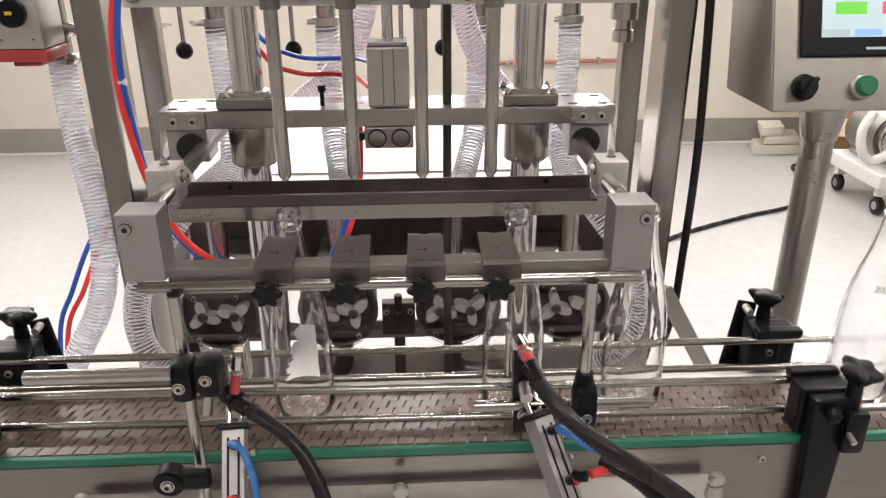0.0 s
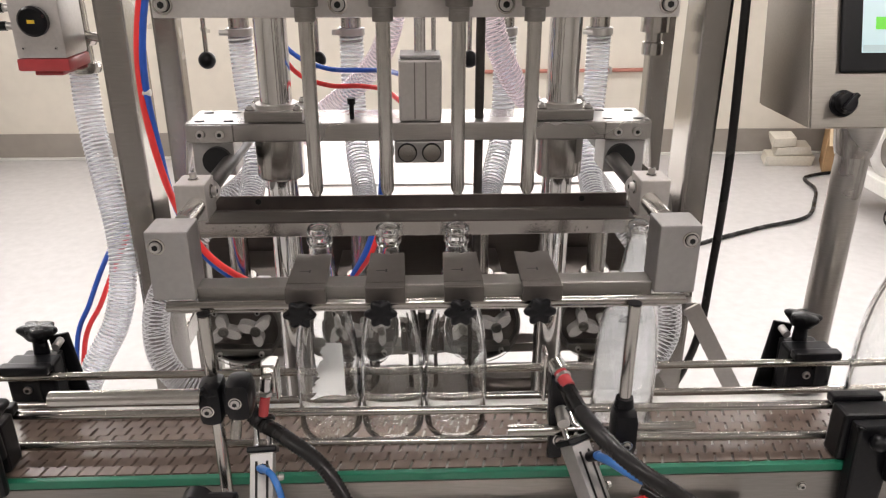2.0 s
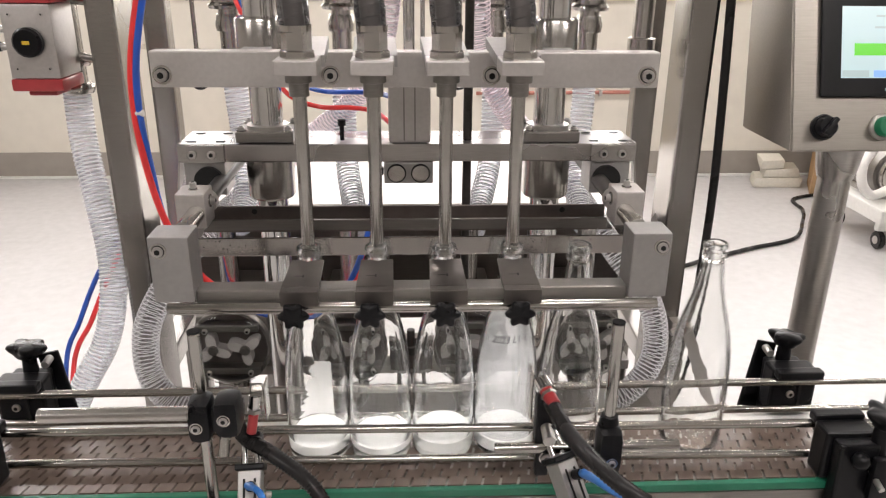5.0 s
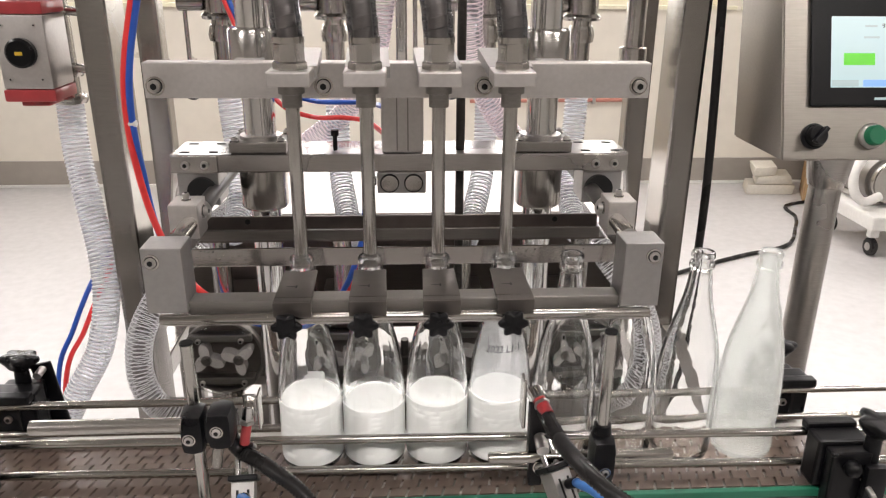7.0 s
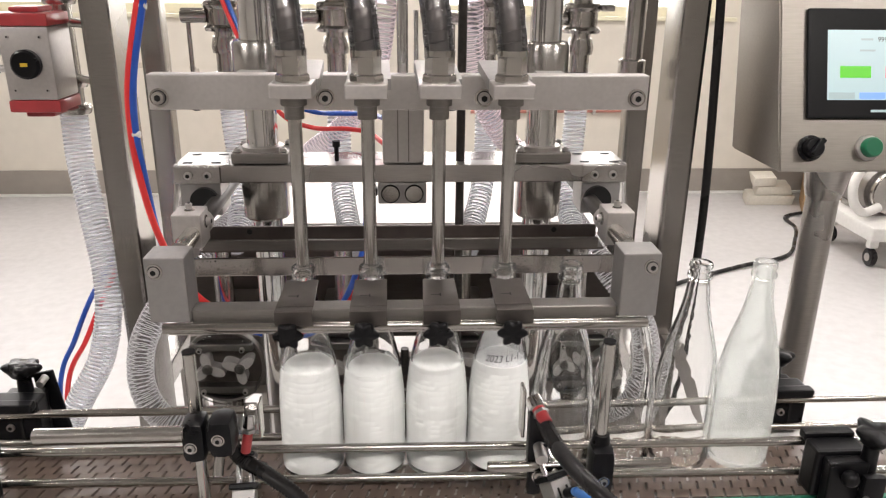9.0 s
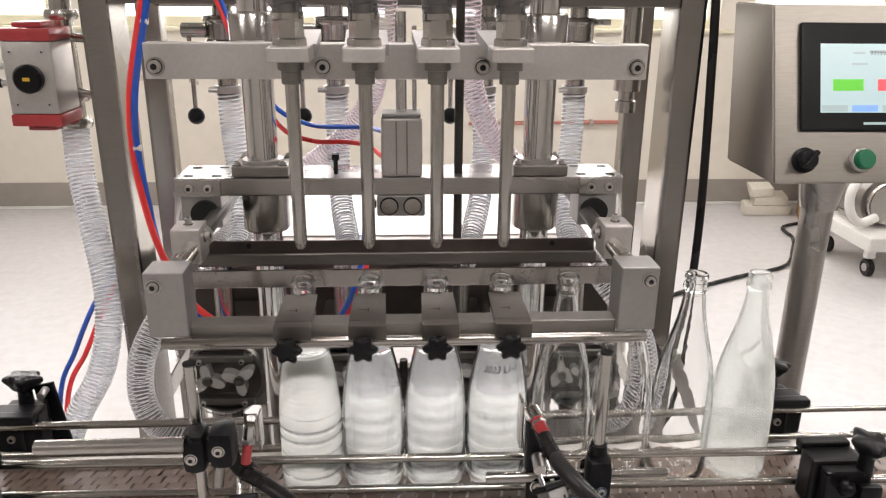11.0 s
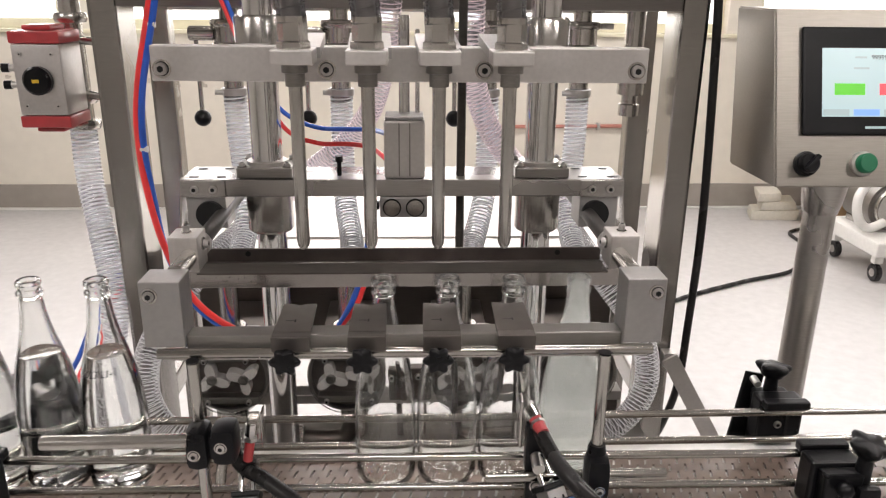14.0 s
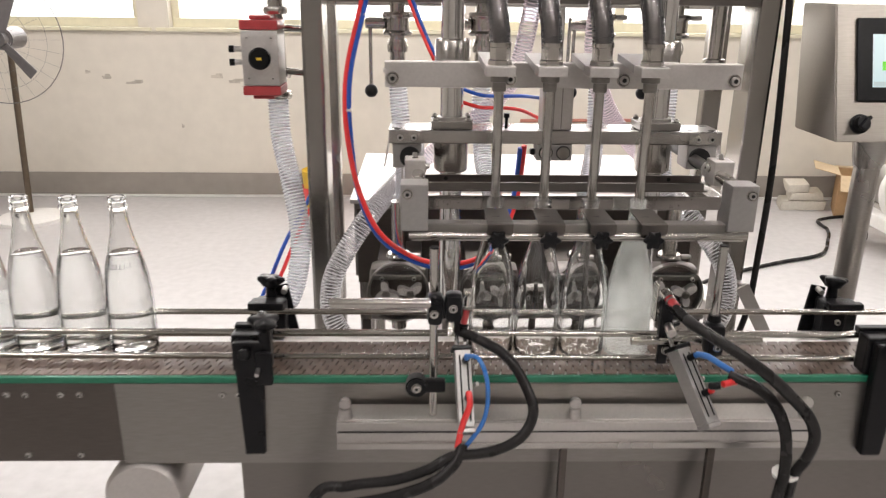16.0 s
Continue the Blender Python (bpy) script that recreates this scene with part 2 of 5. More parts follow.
def rod(a, b, r, n=20, bm=None, r2=None, bevel=0.0):
    """A cylinder or cone from a to b."""
    bm = bm or bmesh.new()
    a, b = Vector(a), Vector(b)
    d = b - a
    m = Matrix.Translation((a + b) / 2) @ d.to_track_quat("Z", "Y").to_matrix().to_4x4()
    got = bmesh.ops.create_cone(bm, cap_ends=True, segments=n, radius1=r, radius2=r if r2 is None else r2, depth=d.length, matrix=m)
    if bevel:
        edges = {e for v in got["verts"] for e in v.link_edges if len(e.link_faces) == 2 and e.calc_face_angle(0) > 0.8}
        bmesh.ops.bevel(bm, geom=list(edges), offset=bevel, segments=2, affect="EDGES")
    return bm


def lathe(profile, n=32, bm=None, at=(0, 0, 0)):
    """A turned body from (radius, height) pairs, closed where a radius is 0."""
    bm = bm or bmesh.new()
    rings = []
    for r, z in profile:
        if r < 1e-6:
            rings.append([bm.verts.new((at[0], at[1], at[2] + z))])
        else:
            rings.append([bm.verts.new((at[0] + r * math.cos(2 * math.pi * i / n), at[1] + r * math.sin(2 * math.pi * i / n), at[2] + z)) for i in range(n)])
    for p, q in zip(rings, rings[1:]):
        for i in range(n):
            j = (i + 1) % n
            vs = [p[i % len(p)], p[j % len(p)], q[j % len(q)], q[i % len(q)]]
            vs = list(dict.fromkeys(vs))
            if len(vs) > 2:
                bm.faces.new(vs)
    bmesh.ops.recalc_face_normals(bm, faces=bm.faces)
    return bm


def smooth_path(points, steps=10):
    """A smooth curve through the points."""
    p = [Vector(q) for q in points]
    p = [2 * p[0] - p[1]] + p + [2 * p[-1] - p[-2]]
    out = []
    for i in range(1, len(p) - 2):
        for k in range(steps):
            t = k / steps
            a, b, c, d = p[i - 1], p[i], p[i + 1], p[i + 2]
            out.append(0.5 * (2 * b + (c - a) * t + (2 * a - 5 * b + 4 * c - d) * t * t + (3 * b - a - 3 * c + d) * t ** 3))
    out.append(p[-2])
    return out


def frames_on(path):
    """Along a path, unit vectors across it that turn as little as can be."""
    res, prev = [], None
    for i, p in enumerate(path):
        d = (path[min(i + 1, len(path) - 1)] - path[max(i - 1, 0)]).normalized()
        u = (Vector((0.3, 1, 0.2)) if prev is None else prev)
        u = (u - d * u.dot(d)).normalized()
        prev = u
        res.append((p, u, d.cross(u)))
    return res


def tube(path, r, n=12, bm=None, wave=0.0, period=1):
    """A hose along a path; wave gives it rings, every period steps."""
    bm = bm or bmesh.new()
    rings = []
    for k, (p, u, v) in enumerate(frames_on(path)):
        rr = r + (wave if k % (2 * period) < period else 0)
        rings.append([bm.verts.new(p + rr * (math.cos(2 * math.pi * i / n) * u + math.sin(2 * math.pi * i / n) * v)) for i in range(n)])
    for a, b in zip(rings, rings[1:]):
        for i in range(n):
            bm.faces.new((a[i], a[(i + 1) % n], b[(i + 1) % n], b[i]))
    bm.faces.new(rings[0][::-1]), bm.faces.new(rings[-1])
    return bm


def even(path, step):
    """The path again, in even steps."""
    out, left = [path[0]], step
    for a, b in zip(path, path[1:]):
        d, ln = b - a, (b - a).length
        pos = left
        while pos <= ln:
            out.append(a + d * (pos / ln))
            pos += step
        left = pos - ln
    return out


def helix(path, r, wire, pitch, n=14):
    """A spring of wire round the path."""
    pts = []
    fr = frames_on(even(path, pitch / n))
    for k, (p, u, v) in enumerate(fr):
        a = 2 * math.pi * k / n
        pts.append(p + r * (math.cos(a) * u + math.sin(a) * v))
    return tube(pts, wire, 4)


def empty(name, at=(0, 0, 0)):
    ob = new(name)
    ob.location = at
    ob.empty_display_size = 0.05
    return ob


def thing(name, label, category, group="", at=(0, 0, 0)):
    return tagged(empty(name, at), label, category, group)


def solid(name, bm, mat, label, category, group="", smooth=40, kind=""):
    return tagged(part(name, bm, mat, None, "", smooth), label, category, group, kind)


def bolt(parent, at, axis, r=0.006, h=0.005, name="bolt", washer=True):
    """A cap screw with a socket, on a washer."""
    at, axis = Vector(at), Vector(axis).normalized()
    bm = bmesh.new()
    rod(at, at + axis * (h + 0.002), r, 16, bm, bevel=0.0008)
    ob = part(name, bm, BOLT, parent, "", 40)
    if washer:
        part("washer", rod(at, at + axis * 0.0015, r * 1.5, 18), PIPE, ob, "", 40)
        part("shade_gap", rod(at + axis * 0.0016, at + axis * 0.0019, r * 1.16, 16), DARK, ob)
    part("socket", rod(at + axis * (h + 0.0021), at + axis * (h + 0.0026), r * 0.55, 6), DARK, ob)
    return ob


def star_knob(parent, at, axis, r=0.018, h=0.016, lobes=5, name="knob"):
    """A black lobed hand knob whose face looks along axis."""
    at, axis = Vector(at), Vector(axis).normalized()
    turn = axis.to_track_quat("Z", "Y").to_matrix()
    bm = bmesh.new()
    prof = [(0.55, -0.55), (0.72, -0.1), (0.9, 0.25), (1.0, 0.55), (0.96, 0.85), (0.8, 1.0), (0, 1.0)]
    n, rings = lobes * 8, []
    for f, z in prof:
        ring = []
        for i in range(n if f else 1):
            a = 2 * math.pi * i / n
            lobe = 1 + (0.16 * math.cos(lobes * a) - 0.12) * min(1, max(0, (z + 0.3) * 1.5))
            ring.append(bm.verts.new(at + turn @ Vector((r * f * lobe * math.cos(a), r * f * lobe * math.sin(a), h * z))))
        rings.append(ring)
    for p, q in zip(rings, rings[1:]):
        for i in range(n):
            j = (i + 1) % n
            vs = list(dict.fromkeys([p[i % len(p)], p[j % len(p)], q[j % len(q)], q[i % len(q)]]))
            if len(vs) > 2:
                bm.faces.new(vs)
    bm.faces.new(rings[0][::-1])
    bmesh.ops.recalc_face_normals(bm, faces=bm.faces)
    return part(name, bm, BLACK, parent, "", 50)


def spring_hose(name, points, r, label, red=False, dark=False, pitch=0.0080, wire=0.0017):
    """A clear hose with a spring in its wall."""
    th = thing(name, label, "hose")
    path = even(smooth_path(points, 16), 0.012)
    pt = part("hose_wall", tube(path, r, 20), HOSE_DARK if dark else HOSE, th, "", 60)
    pt.visible_shadow = False
    part("spring", helix(path, r * 0.99, wire * (0.7 if red else 0.5 if dark else 1.0), pitch), BRAID if red else WIRE, th, "", 60)
    return th


def air_tube(name, points, r, mat, label, category="tube"):
    return solid(name, tube(even(smooth_path(points, 14), 0.01), r, 10), mat, label, category, smooth=60)


# ---- the room ----
def structure(name, bm, mat, label, category, smooth=None):
    return tagged(part(name, bm, mat, None, "", smooth), label, category, kind="structure")


X0, X1, Y0, Y1, ZC = -5.2, 5.6, -4.2, 5.88, 3.4
SILL, HEAD = 1.33, 2.95
structure("floor", box(X0 - 0.2, X1 + 0.2, Y0 - 0.2, Y1 + 0.25, -0.1, 0, 0), FLOOR, "pale grey coated factory floor with faint stains", "floor")
structure("ceiling", box(X0 - 0.2, X1 + 0.2, Y0 - 0.2, Y1 + 0.25, ZC, ZC + 0.1, 0), CEIL, "unseen ceiling, greyed to dim reflections in the steel", "ceiling")
structure("wall_south", box(X0 - 0.2, X1 + 0.2, Y0 - 0.2, Y0, 0, ZC, 0), UNSEEN_WALL, "unseen wall, greyed to dim reflections in the steel", "wall")
structure("wall_west", box(X0 - 0.2, X0, Y0, Y1, 0, ZC, 0), UNSEEN_WALL, "unseen wall, greyed to dim reflections in the steel", "wall")
structure("wall_east", box(X1, X1 + 0.2, Y0, Y1, 0, ZC, 0), UNSEEN_WALL, "unseen wall, greyed to dim reflections in the steel", "wall")
structure("wall_north", box(X0 - 0.2, X1 + 0.2, Y1, Y1 + 0.24, 0, SILL, 0), WALL, "cream painted wall with scuffs below a band of windows", "wall")
structure("wall_north_top", box(X0 - 0.2, X1 + 0.2, Y1, Y1 + 0.24, HEAD, ZC, 0), WALL, "cream painted wall above the windows", "wall")
WIN_EDGES = [-4.8, -2.35, 0.1, 2.55, 5.0]
for i, wx in enumerate(WIN_EDGES[:-1]):
    a, b = wx + 0.12, WIN_EDGES[i + 1] - 0.12
    structure("wall_pier", box(wx - 0.12, a, Y1, Y1 + 0.24, SILL, HEAD, 0), WALL, "cream painted pier between windows", "wall")
    win = tagged(empty("window_%d" % (i + 1)), "sliding window with cream frame in the far wall", "window", kind="structure")
    for name, (u0, u1, v0, v1) in {"frame_head": (a, b, HEAD - 0.06, HEAD), "frame_foot": (a, b, SILL + 0.03, SILL + 0.10), "frame_jamb": (a, a + 0.06, SILL + 0.1, HEAD - 0.06), "frame_post": (b - 0.06, b, SILL + 0.1, HEAD - 0.06), "frame_mullion": ((a + b) / 2 - 0.04, (a + b) / 2 + 0.04, SILL + 0.1, HEAD - 0.06)}.items():
        part(name, box(u0, u1, Y1 + 0.09, Y1 + 0.15, v0, v1, 0.004), FRAME_PAINT, win)
    part("window_sill", box(a - 0.1, b + 0.1, Y1 - 0.03, Y1 + 0.1, SILL + 0.003, SILL + 0.03, 0.004), FRAME_PAINT, win)
    for u0, u1 in ((a + 0.06, (a + b) / 2 - 0.04), ((a + b) / 2 + 0.04, b - 0.06)):
        p = part("pane", box(u0, u1, Y1 + 0.115, Y1 + 0.121, SILL + 0.1, HEAD - 0.06, 0), PANE, win)
        p.visible_shadow = False
structure("wall_pier", box(WIN_EDGES[-1] - 0.12, X1 + 0.2, Y1, Y1 + 0.24, SILL, HEAD, 0), WALL, "cream painted pier beside a window", "wall")
structure("wall_pier", box(X0 - 0.2, WIN_EDGES[0] - 0.12, Y1, Y1 + 0.24, SILL, HEAD, 0), WALL, "cream painted pier beside a window", "wall")
structure("baseboard", box(X0, X1, Y1 - 0.014, Y1 - 0.001, 0.022, 0.205, 0.003), SKIRT, "grey painted skirting band along the wall foot", "baseboard")
structure("baseboard_strip", box(X0, X1, Y1 - 0.022, Y1 - 0.001, 0.0005, 0.02, 0.004), WHITE_PE, "white sealing strip at the wall foot", "baseboard")
bm = bmesh.new()
rng = random.Random(7)
for sx, sz, w in ((-2.75, 0.98, 0.10), (-2.55, 0.94, 0.13), (-1.9, 0.99, 0.09), (-1.72, 0.95, 0.14), (-1.5, 0.97, 0.07), (-2.9, 1.02, 0.06), (-2.2, 0.6, 0.02), (1.9, 0.62, 0.02)):
    for k in range(4):
        cx, cz = sx + rng.uniform(-0.4, 0.4) * w, sz + rng.uniform(-0.012, 0.012)
        lift = 0.0006 * (k + 1)
        box(cx - w * rng.uniform(0.15, 0.4), cx + w * rng.uniform(0.15, 0.4), Y1 - 0.0012 - lift, Y1 - 0.0008 - lift, cz - rng.uniform(0.006, 0.014), cz + rng.uniform(0.006, 0.014), 0, bm)
tagged(part("wall_scuffs", bm, SCUFF), "grey scuff marks on the cream wall", "scuff mark", kind="stuff")
SKYCARD = plain("bright_sky", (1.0, 0.985, 0.965), 1.0, 0, 0.01, 5, 0, emit=2.0)
structure("backdrop", box(-14, 14, 9.0, 9.05, -2, 9, 0), SKYCARD, "plain bright overcast sky beyond the windows", "backdrop")
wp = thing("wall_pipe", "thin red-brown pipe clipped along the cream wall", "pipe")
part("pipe", rod((0.55, Y1 - 0.03, 0.66), (1.75, Y1 - 0.03, 0.67), 0.014, 12), WALL_PIPE, wp)
for cx in (0.8, 1.5):
    part("clip", box(cx - 0.012, cx + 0.012, Y1 - 0.05, Y1 - 0.001, 0.64, 0.69, 0.003), BOLT, wp)
# boxes and diffusers for the added lamps, all out of view
for lx, ly in LAMP_SPOTS:
    cl = thing("ceiling_light", "white box ceiling light with glowing diffuser, added out of view", "ceiling light", "ceiling lights")
    part("housing", box(lx - 0.64, lx + 0.64, ly - 0.16, ly + 0.16, 3.31, ZC, 0.006), WHITE_PE, cl)
    part("diffuser", box(lx - 0.6, lx + 0.6, ly - 0.08, ly + 0.08, 3.295, 3.308, 0.003), LAMP, cl)

# ---- conveyor ----
BELT_Z, BY0, BY1 = 0.962, 0.947, 1.087
CX0, CX1 = -1.46, 2.34
conv = thing("conveyor", "stainless steel conveyor frame with green edge strip", "conveyor")
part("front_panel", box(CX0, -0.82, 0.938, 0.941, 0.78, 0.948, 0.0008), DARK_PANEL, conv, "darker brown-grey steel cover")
part("front_panel", box(-0.819, CX1, 0.936, 0.939, 0.775, 0.948, 0.0008), PANEL, conv)
# lower cover darkened in colour for the dim space it mirrors
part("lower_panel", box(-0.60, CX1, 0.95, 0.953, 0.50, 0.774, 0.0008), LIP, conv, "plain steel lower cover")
part("rear_panel", box(CX0, CX1, 1.128, 1.131, 0.78, 0.955, 0.0008), PANEL, conv)
part("wear_strip", box(CX0, CX1, 0.9365, 0.9462, 0.9485, 0.9612, 0.002), GREEN, conv, "green plastic edge strip")
part("rear_strip", box(CX0, CX1, 1.0885, 1.127, 0.945, 0.958, 0.002), WHITE_PE, conv, "pale plastic slide strip")
# white bed close under the slats stands in for glints on their edges
part("slide_bed", box(CX0, CX1, 0.95, 1.085, 0.925, 0.9568, 0.001), WHITE_PE, conv)
for sx in (-1.02, -0.985, -0.92, -0.885, -0.62, -0.59, 0.55, 0.9):
    bolt(conv, (sx, 0.936 if sx > -0.82 else 0.938, 0.925), (0, -1, 0), 0.0045, 0.003)
for sx in (-1.0, -0.9):
    bolt(conv, (sx, 0.938, 0.795), (0, -1, 0), 0.0045, 0.003)
for lx in (-1.35, -0.45, 0.35, 1.25, 2.2):
    for ly in (0.98, 1.10):
        part("leg", box(lx - 0.025, lx + 0.025, ly - 0.02, ly + 0.02, 0.03, 0.775, 0.003), STEEL, conv)
        part("foot", lathe([(0, 0.0), (0.035, 0.0), (0.035, 0.008), (0.012, 0.018), (0.012, 0.03), (0, 0.03)], 20, at=(lx, ly, 0)), BLACK, conv, "", 40)
mc = part("motor_cover", lathe([(0, -0.09), (0.07, -0.09), (0.078, -0.08), (0.078, 0.08), (0.07, 0.09), (0, 0.09)], 32), ALU, conv, "polished round drive motor", 40)
mc.matrix_basis = pose(-0.79, 1.02, 0.70, 90, 0, 0)

# slatted belt running round the conveyor
SPEED, RAD, XR, XL = 0.21, 0.042, 2.24, -1.36
RUN = XR - XL
LOOP = 2 * RUN + 2 * math.pi * RAD
LINKS, SLATS = 75, 4
LINK = LOOP / LINKS
SLAT = LINK / SLATS
belt = thing("conveyor_belt", "brown plastic slat belt with staggered joints on the conveyor", "conveyor belt")
bm = bmesh.new()
rows_y = 8
wy = (BY1 - BY0) / rows_y
for j in range(rows_y):
    off = (0.25 if j % 2 else -0.25) * SLAT
    box(off - SLAT / 2 + 0.0015, off + SLAT / 2 - 0.0015, BY0 + j * wy, BY0 + (j + 1) * wy, -0.004, 0.00012 * (j % 2), 0, bm)
for v in bm.verts:
    v.co.x += 0.25 * (v.co.y - (BY0 + BY1) / 2)
slat0 = part("slat", bm, BROWN)
slat_mesh = slat0.data
bpy.data.objects.remove(slat0)


def belt_pose(s):
    """The place of a link s metres along the loop, from the right end of the top run."""
    s %= LOOP
    zc = BELT_Z - RAD
    if s < RUN:
        return pose(XR - s, 0, BELT_Z)
    s -= RUN
    if s < math.pi * RAD:
        a = s / RAD
        return pose(XL - RAD * math.sin(a), 0, zc + RAD * math.cos(a), 0, -math.degrees(a), 0)
    s -= math.pi * RAD
    if s < RUN:
        return pose(XL + s, 0, zc - RAD, 0, -180, 0)
    a = (s - RUN) / RAD
    return pose(XR + RAD * math.sin(a), 0, zc - RAD * math.cos(a), 0, -180 - math.degrees(a), 0)


belt_links = []
for i in range(LINKS):
    ln = new("belt_link")
    ln.parent, ln.empty_display_size = belt, 0.01
    for k in range(SLATS):
        sl = new("slat", slat_mesh)
        sl.parent = ln
        sl.location = ((k - (SLATS - 1) / 2) * SLAT, 0, 0)
    belt_links.append(ln)

# guide rails over the conveyor
for y0, y1, z in ((1.0059, 0.9590, 1.027), (1.0059, 0.9590, 0.976), (1.094, 1.094, 1.026), (1.094, 1.094, 0.977)):
    solid("guide_rail", rod((-1.42, y0, z), (2.3, y1, z), 0.0062, 16, bevel=0.001), RAIL, "polished steel round guide rail along the conveyor", "guide rail", "guide rails")
solid("rail_sleeve", rod((0.131, 0.905, 1.051), (0.371, 0.905, 1.051), 0.0075, 18, bevel=0.001), RAIL, "short polished steel rod in front of the guide rails", "rod")
solid("rail_sleeve", rod((-0.403, 0.855, 1.145), (-0.232, 0.855, 1.145), 0.0088, 20, bevel=0.0012), PIPE, "thick steel rod held in a black clamp", "rod")


def rail_bracket(x, y, side, drop, hand):
    """A black upright with two rail clamps and a star knob; side is +1 behind the belt, -1 before it; hand is the side of its leaning stay."""
    th = thing("rail_bracket", "black plastic guide rail bracket with star knob", "bracket", "rail brackets")
    yo = y + side * 0.055
    bm = box(x - 0.028, x + 0.028, yo - 0.011, yo + 0.011, drop, 1.035, 0.004)
    for v in bm.verts:
        v.co.x += 0.14 * max(0.0, 0.96 - v.co.z) * (0.4 if v.co.x < x else -0.4)
    part("upright", bm, BLACK, th)
    part("clamp_body", box(x - 0.036, x + 0.036, y + side * 0.008, y + side * 0.044, 0.966, 1.04, 0.005), BLACK, th)
    part("clamp_cap", box(x - 0.036, x + 0.036, y - 0.009, y + 0.009, 1.0325, 1.046, 0.003), BLACK, th)
    part("slot", box(x + 0.008, x + 0.012, y + side * 0.006 - 0.001, y + side * 0.008 + 0.001, 0.97, 1.03, 0), DARK, th)
    kx = x if side > 0 else x + 0.030
    part("stem", rod((kx, yo, 1.03 if side > 0 else 1.0), (kx, yo, 1.062), 0.012, 14, r2=0.010), BLACK, th, "", 40)
    star_knob(th, (kx, yo, 1.068), (0.12, 0.15 * side, 1), 0.029, 0.014, 5)
    if side > 0:
        bm = box(-0.016, 0.016, -0.004, 0.004, -0.10, 0.09, 0.003)
        stay = part("stay", bm, BLACK, th, "leaning black stay plate")
        stay.matrix_basis = pose(x + hand * 0.034, yo + 0.016, 0.965, -8, -hand * 12, 0)
        part("stay_bolt", rod((x + hand * 0.030, yo + 0.004, 1.055), (x + hand * 0.030, yo - 0.016, 1.053), 0.006, 14), BOLT, th, "", 40)
    else:
        part("knuckle", box(kx - 0.016, kx + 0.016, yo - 0.026, yo - 0.0115, 0.955, 1.022, 0.007), BLACK, th, "", 40)
        part("lever_ball", lathe([(0, -0.012), (0.009, -0.008), (0.012, 0), (0.009, 0.008), (0, 0.012)], 18, at=(x - 0.004, yo - 0.020, 1.018)), BLACK, th, "", 50)
    part("pin", rod((x + 0.02, yo - side * 0.01, 1.0), (x + 0.02, yo + side * 0.04, 0.985), 0.0042, 12), BOLT, th, "", 40)
    bolt(th, (x - 0.006, y + side * 0.007, 1.0), (0, -1, 0), 0.006, 0.003, washer=False)
    return th


rail_bracket(-0.563, 1.094, 1, 0.86, 1)
rail_bracket(0.628, 1.094, 1, 0.86, -1)
rail_bracket(-0.565, 0.993, -1, 0.80, 1)
rail_bracket(0.626, 0.980, -1, 0.80, -1)

# ---- filling machine: frame ----
gantry = thing("gantry", "brushed stainless steel machine frame of square tube", "gantry")
for px in (-0.500, 0.551):
    for py, dp in ((1.515, 0.05), (1.78, 0.025)):
        part("post", box(px - 0.025, px + 0.025, py - dp, py + dp, 0.04, 2.3, 0.008), POST, gantry)
        part("foot", lathe([(0, 0), (0.04, 0), (0.04, 0.01), (0.014, 0.02), (0.014, 0.04), (0, 0.04)], 20, at=(px, py, 0)), BLACK, gantry, "", 40)
    part("side_beam", box(px - 0.022, px + 0.022, 1.5655, 1.7545, 2.2, 2.25, 0.004), STEEL, gantry)
    part("side_beam", box(px - 0.022, px + 0.022, 1.5655, 1.7545, 0.80, 0.85, 0.004), STEEL, gantry)
for py in (1.49, 1.78):
    # front beam in the darkened steel, rear beam in the lighter one
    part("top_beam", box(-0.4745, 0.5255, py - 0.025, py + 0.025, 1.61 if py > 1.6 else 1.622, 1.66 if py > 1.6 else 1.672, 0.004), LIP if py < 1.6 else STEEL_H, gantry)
part("base_shelf", box(-0.4745, 0.5255, 1.25, 1.52, 0.766, 0.776, 0.002), PANEL, gantry, "grey steel tray under the pumps")
for bx, by in ((0.06, 1.36), (-0.005, 1.36), (-0.22, 1.36), (0.30, 1.36)):
    bolt(gantry, (bx, by, 0.776), (0, 0, 1), 0.008, 0.008)
br = part("brace", box(-0.017, 0.017, -0.003, 0.003, -0.155, 0.155, 0.001), ALU, gantry, "slanting flat steel stay")
br.matrix_basis = pose(0.640, 1.433, 0.815, 0, -30, 0)
part("brace_lug", box(0.553, 0.575, 1.4365, 1.4645, 0.925, 0.955, 0.002), STEEL, gantry)

cab = thing("pump_cabinet", "stainless steel pump cabinet with bright top plate", "cabinet")
part("body", box(-0.43, 0.48, 1.63, 2.22, 0.90, 1.108, 0.004), PANEL, cab)
part("top_plate", box(-0.44, 0.49, 1.62, 2.23, 1.109, 1.121, 0.003), ALU, cab)
part("hatch", box(-0.37, 0.42, 1.70, 2.14, 1.1212, 1.1252, 0.0015), ALU, cab)
for lx in (-0.40, 0.45):
    for ly in (1.66, 2.19):
        part("leg", box(lx - 0.02, lx + 0.02, ly - 0.02, ly + 0.02, 0.0, 0.899, 0.003), STEEL, cab)

